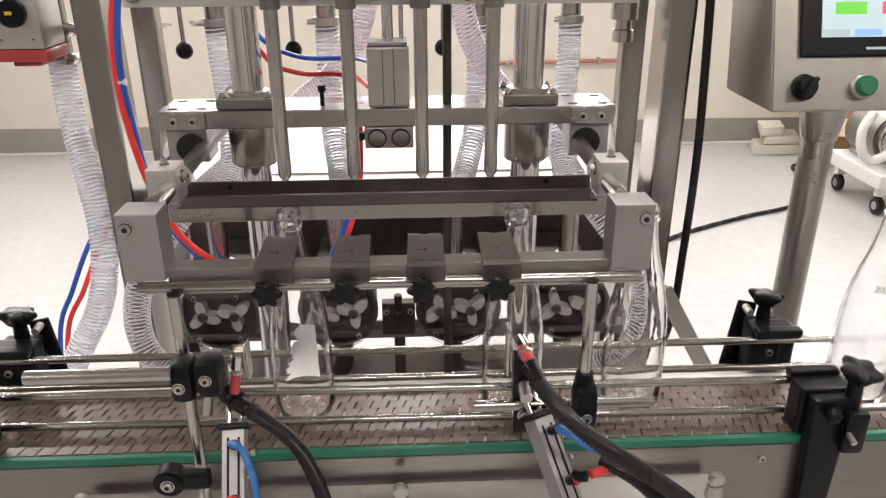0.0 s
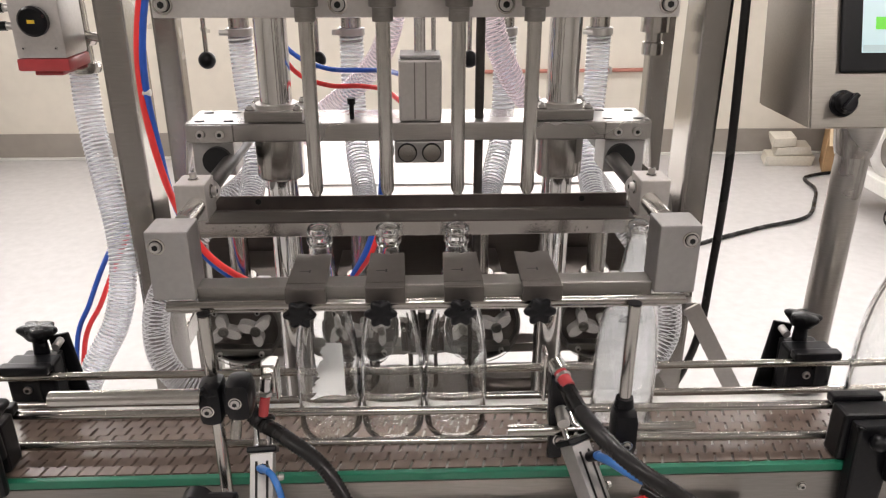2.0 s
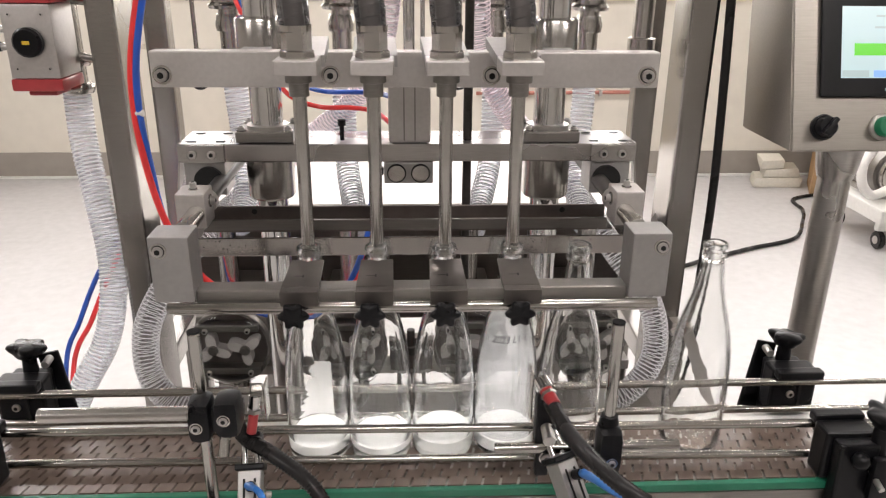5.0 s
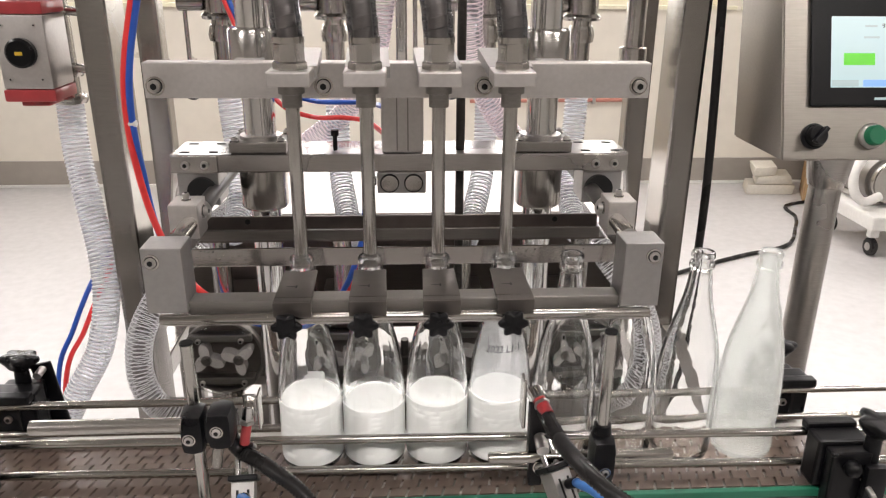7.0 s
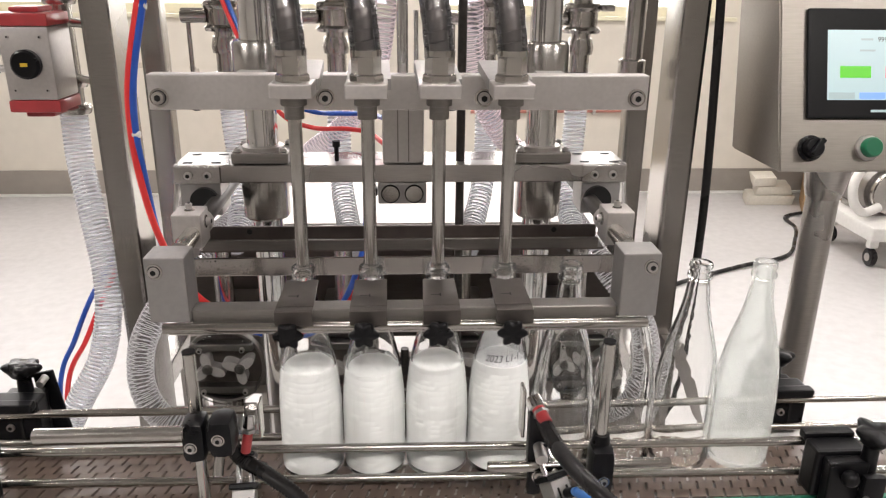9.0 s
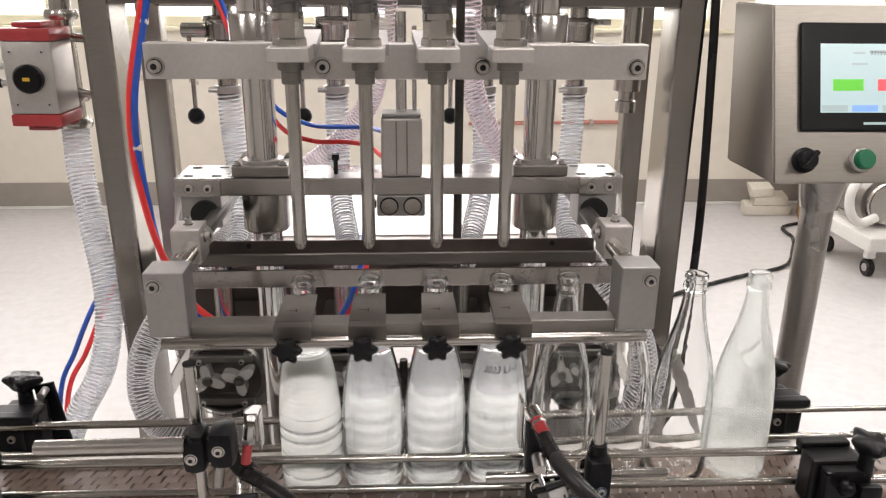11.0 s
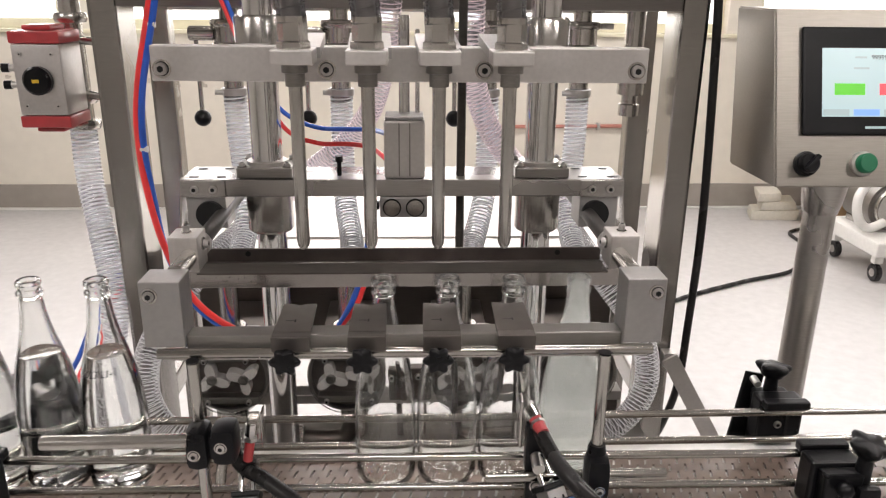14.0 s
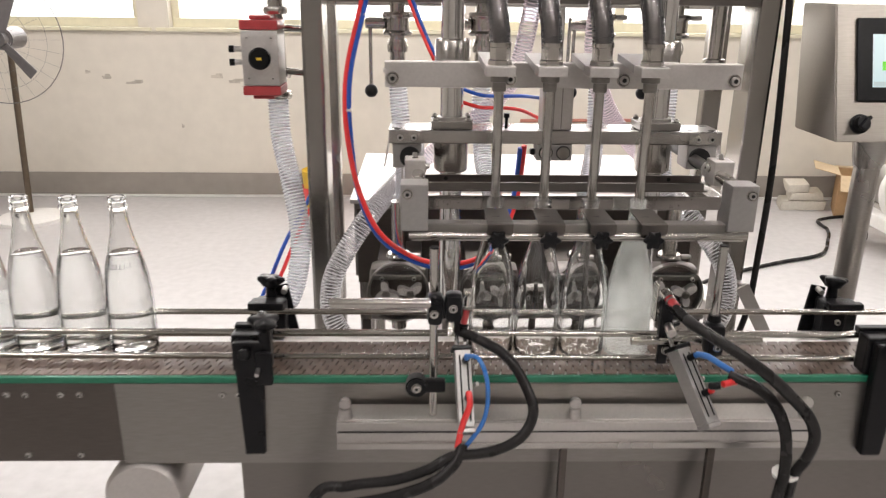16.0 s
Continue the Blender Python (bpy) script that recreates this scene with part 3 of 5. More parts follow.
# pumps under the cabinet's front edge
pump_table = thing("pump_shelf", "steel shelf rail carrying the row of lobe pumps", "shelf")
part("rail", box(-0.40, 0.46, 1.40, 1.44, 0.872, 0.892, 0.002), STEEL_H, pump_table)
# back plate: the dark pump bay mirrored in stainless, put into its colour
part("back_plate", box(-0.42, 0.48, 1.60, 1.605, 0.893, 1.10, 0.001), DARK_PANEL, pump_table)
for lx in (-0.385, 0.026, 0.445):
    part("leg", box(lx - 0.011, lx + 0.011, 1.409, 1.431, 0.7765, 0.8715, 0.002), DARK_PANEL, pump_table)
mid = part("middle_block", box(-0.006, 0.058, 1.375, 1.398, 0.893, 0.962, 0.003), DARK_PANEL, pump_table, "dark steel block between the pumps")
part("block_fitting", lathe([(0, 0), (0.011, 0), (0.011, 0.016), (0.0075, 0.018), (0.0075, 0.05), (0, 0.05)], 18, at=(0.026, 1.365, 0.935)), THREAD, mid, "", 40)
for bx in (0.003, 0.049):
    bolt(mid, (bx, 1.375, 0.945), (0, -1, 0), 0.0055, 0.004)
rotors = []


def lobe_rotor(cx, cz, y, turn, parent):
    bm = bmesh.new()
    n = 48
    top, bot = [], []
    for i in range(n):
        a = 2 * math.pi * i / n
        r = 0.0195 + 0.0115 * math.cos(3 * a) + 0.0015 * math.cos(6 * a)
        top.append(bm.verts.new((r * math.cos(a), -0.012, r * math.sin(a))))
        bot.append(bm.verts.new((r * math.cos(a), 0.012, r * math.sin(a))))
    bm.faces.new(top), bm.faces.new(bot[::-1])
    for i in range(n):
        bm.faces.new((top[i], bot[i], bot[(i + 1) % n], top[(i + 1) % n]))
    bmesh.ops.recalc_face_normals(bm, faces=bm.faces)
    ob = part("rotor", bm, ROTOR, parent, "three-lobed grey pump rotor", 40)
    ob.matrix_basis = pose(cx, y, cz, 0, turn, 0)
    nut = part("rotor_nut", lathe([(0, 0.004), (0.005, 0.004), (0.0055, 0.002), (0.0075, 0.002), (0.008, 0.0035), (0.0095, 0.0030), (0.0098, 0), (0, 0)], 18), PANEL, ob, "", 40)
    nut.matrix_basis = pose(0, -0.0122, 0, 90, 0, 0)
    return ob


def lobe_pump(cx):
    cz, y = 0.971, 1.345
    th = thing("lobe_pump", "stainless steel rotary lobe pump with clear front cover", "pump", "lobe pumps")
    bm = bmesh.new()
    box(cx - 0.070, cx + 0.070, y + 0.005, y + 0.075, cz - 0.056, cz + 0.056, 0.022, bm)
    part("housing", bm, PANEL, th, "", 40)
    face = pose(cx, y, cz, 90, 0, 0)
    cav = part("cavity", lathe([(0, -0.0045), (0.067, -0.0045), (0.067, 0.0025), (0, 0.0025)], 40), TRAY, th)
    cav.data.transform(face)
    rim = part("cover_ring", lathe([(0.0675, -0.004), (0.073, -0.004), (0.074, 0.002), (0.074, 0.012), (0.073, 0.014), (0.0685, 0.014), (0.0675, 0.012), (0.0675, -0.004)], 48), PANEL, th, "", 40)
    rim.data.transform(face)
    for sz in (-1, 1):
        part("cover_bar", box(cx - 0.055, cx + 0.055, y - 0.0245, y - 0.003, min(cz + sz * 0.036, cz + sz * 0.050), max(cz + sz * 0.036, cz + sz * 0.050), 0.003), PANEL, th)
    lens = part("cover_glass", rod((cx, y - 0.0285, cz), (cx, y - 0.025, cz), 0.071, 40, bevel=0.0012), PANE, th, "clear round pump cover", 40)
    lens.visible_shadow = False
    for k in range(4):
        a = math.radians(45 + 90 * k)
        bolt(th, (cx + 0.053 * math.cos(a), y - 0.0287, cz + 0.060 * math.sin(a)), (0, -1, 0), 0.0048, 0.005, "cover_nut", False)
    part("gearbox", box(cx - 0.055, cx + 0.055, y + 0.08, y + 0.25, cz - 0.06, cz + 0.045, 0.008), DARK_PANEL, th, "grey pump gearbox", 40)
    part("outlet_pipe", rod((cx, y + 0.04, cz + 0.05), (cx, y + 0.04, cz + 0.21), 0.017, 20), PIPE, th, "", 40)
    part("outlet_clamp", lathe([(0, -0.008), (0.026, -0.008), (0.030, -0.003), (0.030, 0.003), (0.026, 0.008), (0, 0.008)], 26, at=(cx, y + 0.04, cz + 0.075)), PIPE, th, "", 40)
    part("wing_nut", box(cx + 0.026, cx + 0.052, y + 0.03, y + 0.045, cz + 0.07, cz + 0.08, 0.003), BOLT, th)
    part("inlet_pipe", rod((cx, y + 0.04, cz - 0.11), (cx, y + 0.04, cz - 0.05), 0.019, 20), PIPE, th, "", 40)
    part("inlet_clamp", lathe([(0, -0.008), (0.028, -0.008), (0.032, -0.003), (0.032, 0.003), (0.028, 0.008), (0, 0.008)], 26, at=(cx, y + 0.04, cz - 0.068)), RUBBER, th, "", 40)
    rotors.append((lobe_rotor(cx - 0.0285, cz, y - 0.012, 20, th), 1, cx - 0.0285, cz, y - 0.012, 20))
    rotors.append((lobe_rotor(cx + 0.0285, cz, y - 0.012, 80, th), -1, cx + 0.0285, cz, y - 0.012, 80))
    return th


for cx in (-0.303, -0.085, 0.133, 0.350):
    lobe_pump(cx)

for px0, px1 in ((0.133, 0.263), (-0.085, -0.18)):
    th = thing("inlet_elbow", "bent polished steel inlet pipe under a pump", "pipe", "inlet pipes")
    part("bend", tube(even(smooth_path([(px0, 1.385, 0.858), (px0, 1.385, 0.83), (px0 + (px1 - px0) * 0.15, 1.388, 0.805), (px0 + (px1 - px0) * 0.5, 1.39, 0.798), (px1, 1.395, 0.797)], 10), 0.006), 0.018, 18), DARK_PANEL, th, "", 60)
    part("end_clamp", rod((px1, 1.395, 0.797), (px1 + 0.014 * (1 if px1 > px0 else -1), 1.395, 0.797), 0.028, 24, bevel=0.003), PIPE, th, "", 40)

# ---- columns, plate and lifting gear ----
cols = thing("guide_column_frame", "pair of polished columns with steel cross plate", "column frame")
for cx in (-0.187, 0.238):
    part("column", rod((cx, 1.235, 0.35), (cx, 1.235, 2.25), 0.0235, 32), CHROME, cols, "polished round steel column", 40)
    part("sleeve", lathe([(0, 0), (0.032, 0), (0.036, 0.004), (0.036, 0.062), (0, 0.062)], 36, at=(cx, 1.235, 1.29)), PIPE, cols, "", 40)
    fl = part("flange", box(cx - 0.042, cx + 0.042, 1.199, 1.272, 1.381, 1.397, 0.002), PANEL, cols)
    part("flange_ring", lathe([(0.0236, 0), (0.031, 0), (0.031, 0.006), (0.0236, 0.006)], 32, at=(cx, 1.235, 1.397)), BOLT, fl, "", 40)
    for sx in (-0.034, 0.034):
        for sy in (1.207, 1.264):
            bolt(fl, (cx + sx, sy, 1.397), (0, 0, 1), 0.005, 0.005)
part("cross_plate", box(-0.315, 0.367, 1.197, 1.288, 1.353, 1.380, 0.002), STEEL_H, cols, "brushed steel cross plate")
for sx, sy in ((-0.297, 1.215), (-0.297, 1.27), (-0.255, 1.215), (-0.255, 1.27), (0.35, 1.215), (0.35, 1.27), (0.305, 1.215), (0.305, 1.27)):
    part("plate_hole", box(sx - 0.007, sx + 0.007, sy - 0.0035, sy + 0.0035, 1.3803, 1.3808, 0), DARK, cols)
part("base_block", box(-0.25, 0.30, 1.20, 1.27, 0.30, 0.349, 0.003), STEEL, cols)
for lx in (-0.22, 0.27):
    part("base_leg", box(lx - 0.02, lx + 0.02, 1.215, 1.255, 0.0, 0.299, 0.003), STEEL, cols)
for cx, s in ((-0.278, -1), (0.330, 1)):
    ear = part("bearing_block", box(cx - 0.030, cx + 0.030, 1.199, 1.260, 1.302, 1.352, 0.002), ALU_D, cols)
    part("bearing_bush", rod((cx + 0.006 * -s, 1.1985, 1.326), (cx + 0.006 * -s, 1.190, 1.326), 0.021, 28), DARK, ear, "black bearing bush", 40)
    ep = part("end_plate", box(cx - 0.032, cx + 0.032, 1.1925, 1.1965, 1.3535, 1.379, 0.001), STEEL, cols)
    for sx in (-0.014, 0.014):
        bolt(ep, (cx + sx, 1.1925, 1.366), (0, -1, 0), 0.006, 0.003, washer=False)
    bm = bmesh.new()
    xs = cx + s * 0.034
    vs = [bm.verts.new(v) for v in ((xs, 1.20, 1.379), (xs, 1.20, 1.36), (xs + s * 0.012, 1.215, 1.30), (xs + s * 0.012, 1.27, 1.30), (xs, 1.27, 1.379))]
    f = bm.faces.new(vs)
    ext = bmesh.ops.extrude_face_region(bm, geom=[f])
    bmesh.ops.translate(bm, verts=[v for v in ext["geom"] if isinstance(v, bmesh.types.BMVert)], vec=(s * 0.003, 0, 0))
    bmesh.ops.recalc_face_normals(bm, faces=bm.faces)
    part("side_bracket", bm, STEEL, cols)

lift = thing("air_cylinder", "square aluminium air cylinder standing on the cross plate", "air cylinder")
part("barrel", box(-0.005, 0.057, 1.199, 1.255, 1.381, 1.470, 0.004), ALU, lift)
for gx in (0.018, 0.034):
    part("groove", box(gx - 0.0010, gx + 0.0010, 1.1982, 1.1988, 1.385, 1.466, 0), PANEL, lift)
part("end_cap", box(-0.003, 0.055, 1.201, 1.253, 1.4705, 1.476, 0.002), ALU_D, lift)
part("piston_rod", rod((0.026, 1.227, 1.476), (0.026, 1.227, 1.62), 0.0085, 18), CHROME, lift, "", 40)
part("guide_pin", rod((0.046, 1.235, 1.476), (0.046, 1.235, 1.60), 0.0035, 12), CHROME, lift, "", 40)
nose = part("lower_block", box(-0.013, 0.061, 1.20, 1.25, 1.318, 1.352, 0.003), ALU_D, lift)
for gx in (0.006, 0.042):
    part("bore_ring", rod((gx, 1.1995, 1.335), (gx, 1.1975, 1.335), 0.0145, 24), DARK, nose)
    part("bore", rod((gx, 1.1970, 1.335), (gx, 1.195, 1.335), 0.0125, 24), PIPE, nose, "", 40)
part("port_fitting", box(-0.024, -0.014, 1.21, 1.225, 1.328, 1.34, 0.002), BLACK, lift)
spindle = bmesh.new()
rod((0.1135, 1.225, 0.45), (0.1135, 1.225, 2.25), 0.0068, 16, spindle)
solid("threaded_spindle", spindle, THREAD, "dark threaded height spindle through the cross plate", "spindle")
th = thing("clamp_screw", "black clamp screw on the cross plate", "screw")
part("stem", rod((-0.075, 1.22, 1.381), (-0.075, 1.22, 1.403), 0.0035, 10), BLACK, th)
part("head", rod((-0.075, 1.22, 1.403), (-0.075, 1.22, 1.412), 0.006, 12), BLACK, th)

# ---- filling head: the bar that lowers four nozzles ----
head = thing("filling_head", "aluminium bar carrying four steel filling nozzles", "filling head")
part("bar", box(-0.319, 0.369, 1.139, 1.166, 1.533, 1.581, 0.002), ALU, head)
for bx in (-0.304, -0.080, 0.138, 0.353):
    bolt(head, (bx, 1.139, 1.550), (0, -1, 0), 0.0085, 0.007)
for cx in (-0.187, 0.238):
    part("collar", lathe([(0.0238, 0), (0.036, 0), (0.036, 0.055), (0.033, 0.059), (0.0238, 0.059)], 36, at=(cx, 1.235, 1.560)), PIPE, head, "steel sliding collar", 40)
    part("arm", box(cx - 0.02, cx + 0.02, 1.167, 1.205, 1.562, 1.58, 0.002), ALU_D, head)
NOZ = (-0.110, -0.019, 0.0715, 0.162)
for nx in NOZ:
    hold = bmesh.new()
    box(nx - 0.026, nx + 0.026, 1.014, 1.066, 1.567, 1.585, 0.002, hold)
    part("nozzle_holder", hold, ALU, head, "aluminium nozzle holder")
    bm = bmesh.new()
    vs = [bm.verts.new(v) for v in ((nx - 0.026, 1.067, 1.585), (nx - 0.026, 1.067, 1.571), (nx - 0.030, 1.175, 1.5835), (nx - 0.030, 1.175, 1.597))]
    f = bm.faces.new(vs)
    ext = bmesh.ops.extrude_face_region(bm, geom=[f])
    bmesh.ops.translate(bm, verts=[v for v in ext["geom"] if isinstance(v, bmesh.types.BMVert)], vec=(0.056, 0, 0))
    bmesh.ops.recalc_face_normals(bm, faces=bm.faces)
    part("holder_arm", bm, ALU_D, head, "slanting aluminium holder arm")
    part("nozzle_nut", lathe([(0, 0), (0.0125, 0), (0.0125, 0.016), (0.0165, 0.017), (0.0165, 0.028), (0, 0.028)], 24, at=(nx, 1.042, 1.539)), PANEL, head, "", 40)
    tip = [(0, 0), (0.0045, 0), (0.0075, 0.005), (0.0088, 0.010), (0.0088, 0.217), (0, 0.217)]
    part("nozzle_tube", lathe(tip, 24, at=(nx, 1.042, 1.322)), PIPE, head, "polished steel nozzle tube", 40)
    part("hex_fitting", lathe([(0, 0), (0.021, 0), (0.021, 0.008), (0.0185, 0.010), (0.0185, 0.034), (0.013, 0.036), (0, 0.036)], 6, at=(nx, 1.042, 1.585)), PIPE, head)
    path = even(smooth_path([(nx, 1.042, 1.615), (nx - 0.004, 1.046, 1.66), (nx - 0.012, 1.07, 1.72), (nx - 0.02, 1.13, 1.80), (nx - 0.03, 1.25, 1.90)], 12), 0.006)
    h = part("feed_hose", tube(path, 0.0185, 16, wave=0.0006, period=2), HOSE_DARK, head, "grey clear feed hose", 60)
    part("hose_liner", tube(path, 0.0125, 12), PANEL, h, "", 60)
    part("hose_spring", helix(path, 0.0172, 0.0009, 0.012), PANEL, h, "", 60)
    part("hose_cuff", lathe([(0.0186, 0), (0.0194, 0), (0.0194, 0.007), (0.0186, 0.007)], 24, at=(nx, 1.042, 1.6165)), PIPE, h, "", 40)

# ---- neck guide carriage: slides to and from the bottle necks ----
car = thing("neck_guide_carriage", "aluminium sliding frame with bottle neck guides and drip tray", "guide frame")
for cx, s in ((-0.2605, -1), (0.319, 1)):
    # end blocks take the darker aluminium for the dimmer surroundings they mirror
    blk = part("front_block", box(cx - 0.024, cx + 0.024, 0.899, 0.945, 1.246, 1.330, 0.002), ALU_D, car, "square aluminium end block")
    bolt(blk, (cx - s * -0.012, 0.899, 1.313), (0, -1, 0), 0.0065, 0.003)
    part("slide_shaft", rod((cx - s * 0.006, 0.945, 1.322), (cx - s * 0.006, 1.050, 1.3235), 0.0115, 22), PIPE, car, "polished slide shaft", 40)
    part("rear_shaft", rod((cx - s * 0.006, 1.0505, 1.3235), (cx - s * 0.006, 1.42, 1.326), 0.0112, 22), THREAD, car, "dark rear end of the slide shaft", 40)
    part("shaft_collar", rod((cx - s * 0.006, 1.0505, 1.3235), (cx - s * 0.006, 1.066, 1.3236), 0.0165, 20, bevel=0.001), BOLT, car, "", 40)
    rb = part("rear_block", box(cx - 0.019, cx + 0.019, 1.005, 1.050, 1.303, 1.350, 0.002), ALU, car, "square aluminium block")
    bolt(rb, (cx, 1.028, 1.350), (0, 0, 1), 0.0045, 0.008)
    bolt(rb, (cx - s * 0.019, 1.03, 1.334), (-s, 0, 0), 0.006, 0.006)
part("front_bar", box(-0.2365, 0.295, 0.906, 0.934, 1.240, 1.258, 0.002), BAR, car, "satin steel front bar")
part("front_rail", rod((-0.27, 0.899, 1.238), (0.332, 0.899, 1.238), 0.0065, 16), RAIL, car, "", 40)
part("under_strip", box(-0.265, 0.327, 0.900, 0.93, 1.228, 1.2315, 0.001), STEEL_H, car)
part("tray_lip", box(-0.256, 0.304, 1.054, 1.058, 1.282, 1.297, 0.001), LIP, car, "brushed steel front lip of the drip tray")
# inside of the tray: dark reflections put into the colour of the steel
part("tray_floor", box(-0.262, 0.314, 1.0585, 1.1075, 1.278, 1.281, 0.0008), TRAY, car, "drip tray floor in steel toned for dark reflections")
part("tray_back", box(-0.262, 0.314, 1.108, 1.112, 1.278, 1.2995, 0.001), TRAY, car, "back of the drip tray in steel toned for dark reflections")
for sx in (-0.2, 0.25):
    part("tray_hole", rod((sx, 1.1079, 1.292), (sx, 1.1072, 1.292), 0.004, 12), DARK, car)
for nx in NOZ:
    gx = nx
    bm = bmesh.new()
    w = 0.023
    vs = [bm.verts.new(v) for v in ((gx - w, 0.905, 1.2595), (gx + w, 0.905, 1.2595), (gx + w * 0.92, 0.987, 1.2595), (gx + 0.008, 0.986, 1.2595), (gx, 0.982, 1.2595), (gx - 0.008, 0.986, 1.2595), (gx - w * 0.92, 0.987, 1.2595))]
    f = bm.faces.new(vs)
    ext = bmesh.ops.extrude_face_region(bm, geom=[f])
    bmesh.ops.translate(bm, verts=[v for v in ext["geom"] if isinstance(v, bmesh.types.BMVert)], vec=(0, 0, 0.003))
    for v in bm.verts:
        v.co.z += max(0, v.co.y - 0.94) * 0.04
    bmesh.ops.recalc_face_normals(bm, faces=bm.faces)
    clip = part("neck_clip", bm, CLIP, car, "steel neck clip with V notch")
    part("clip_slot", box(gx - 0.0010, gx + 0.0010, 0.932, 0.942, 1.2629, 1.2633, 0), DARK, clip)
    part("clip_slot", box(gx - 0.012, gx - 0.0012, 0.9355, 0.937, 1.2629, 1.2633, 0), DARK, clip)
    part("clip_front", box(gx - w, gx + w, 0.888, 0.892, 1.244, 1.2625, 0.0008), CLIP, clip)
    part("clip_bridge", box(gx - w, gx + w, 0.892, 0.9045, 1.2595, 1.2625, 0.0008), CLIP, clip)
    star_knob(car, (gx - 0.005, 0.8785, 1.2395), (0, -1, -0.15), 0.0185, 0.011, 6)

rest = thing("neck_rest", "flat steel back rest bar behind the bottle necks", "rest bar")
part("rest_bar", box(-0.288, 0.352, 1.100, 1.1045, 1.242, 1.269, 0.0012), MIRROR, rest)
for ax in (-0.2885, 0.3525):
    part("rest_arm", box(ax - 0.0022, ax + 0.0022, 1.105, 1.24, 1.245, 1.266, 0.0008), STEEL, rest)
    part("rest_hanger", box(ax - 0.0022, ax + 0.0022, 1.215, 1.24, 1.2665, 1.3015, 0.0008), STEEL, rest)
rng = random.Random(4)
bm = bmesh.new()
for k in range(46):
    dx = rng.choice((rng.uniform(-0.27, -0.17), rng.uniform(0.17, 0.25), rng.uniform(-0.28, 0.34)))
    bmesh.ops.create_icosphere(bm, subdivisions=1, radius=rng.uniform(0.0008, 0.0018), matrix=Matrix.Translation((dx, 1.0998, rng.uniform(1.245, 1.266))))
drops = part("water_drops", bm, WATER, rest, "small water drops", 60)
drops["kind"] = "stuff"

# ---- front sensors, stop cylinders and their support bar ----
sup = thing("support_bar", "aluminium profile bar bolted along the conveyor front", "support bar")
part("bar_top", box(-0.40, 0.47, 0.868, 0.925, 0.893, 0.911, 0.002), ALU, sup)
part("bar_front", box(-0.40, 0.47, 0.862, 0.867, 0.856, 0.909, 0.0015), ALU, sup)
part("bar_groove", box(-0.398, 0.468, 0.8612, 0.8616, 0.8885, 0.8915, 0), DARK, sup)
part("bar_lip", box(-0.40, 0.47, 0.858, 0.8615, 0.856, 0.868, 0.001), STEEL_H, sup)
for ex in (-0.385, 0.033, 0.46):
    eye = part("eye_bolt", rod((ex, 0.877, 0.9115), (ex, 0.877, 0.931), 0.0125, 18, r2=0.0105), BOLT, sup, "", 40)
    part("eye_ring", rod((ex, 0.883, 0.940), (ex, 0.871, 0.940), 0.0105, 20, bevel=0.002), BOLT, eye, "", 40)
    part("bracket", box(ex - 0.012, ex + 0.012, 0.926, 0.9355, 0.87, 0.892, 0.001), STEEL, sup)
for lx in (0.02, 0.30):
    part("leg_rod", box(lx - 0.007, lx + 0.007, 0.885, 0.898, 0.60, 0.892, 0.002), DARK_PANEL, sup)


def sensor_stand(x, y, z0, z1, zc):
    th = thing("sensor_stand", "steel rod stand with black cross clamp", "stand", "sensor stands")
    part("stand_rod", rod((x, y, z0), (x, y, z1), 0.0075, 18, bevel=0.001), PIPE, th, "", 40)
    part("rod_tip", rod((x, y, z1 + 0.0002), (x, y, z1 + 0.002), 0.0078, 18), BLACK, th)
    for cz in zc:
        part("clamp", box(x - 0.016, x + 0.016, y - 0.0255, y + 0.012, cz - 0.034, cz + 0.028, 0.013), BLACK, th, "black plastic rod clamp", 40)
        part("clamp_boss", rod((x, y, cz + 0.0285), (x, y, cz + 0.040), 0.0125, 20, r2=0.0105), BLACK, th, "", 40)
        bolt(th, (x, y - 0.0275, cz - 0.012), (0, -1, 0), 0.005, 0.002)
    return th


st = sensor_stand(-0.226, 0.885, 0.912, 1.234, ())
for lx0, lx1, lz0, lz1, bx, bz in ((-0.2385, -0.2095, 1.102, 1.156, -0.2260, 1.126), (-0.2075, -0.1765, 1.108, 1.158, -0.1935, 1.136)):
    lobe = part("clamp", box(lx0, lx1, 0.852, 0.893, lz0, lz1, 0.012), BLACK, st, "black plastic rod clamp", 40)
    bolt(lobe, (bx, 0.852, bz), (0, -1, 0), 0.0052, 0.002)
part("clamp_bridge", box(-0.222, -0.194, 0.862, 0.888, 1.112, 1.146, 0.006), BLACK, st, "", 40)
part("clamp_pin", rod((-0.197, 0.866, 1.108), (-0.198, 0.852, 1.086), 0.0065, 16, bevel=0.001), PIPE, st, "", 40)
sensor_stand(0.270, 0.885, 1.045, 1.239, (1.072,))
lowclamp = thing("rod_clamp", "round black rod clamp low on the stand", "clamp")
part("clamp_ring", rod((-0.256, 0.868, 0.990), (-0.256, 0.842, 0.990), 0.019, 24, bevel=0.003), BLACK, lowclamp, "", 40)
part("clamp_arm", box(-0.25, -0.205, 0.846, 0.863, 0.978, 1.002, 0.005), BLACK, lowclamp)
bolt(lowclamp, (-0.256, 0.842, 0.990), (0, -1, 0), 0.006, 0.003)


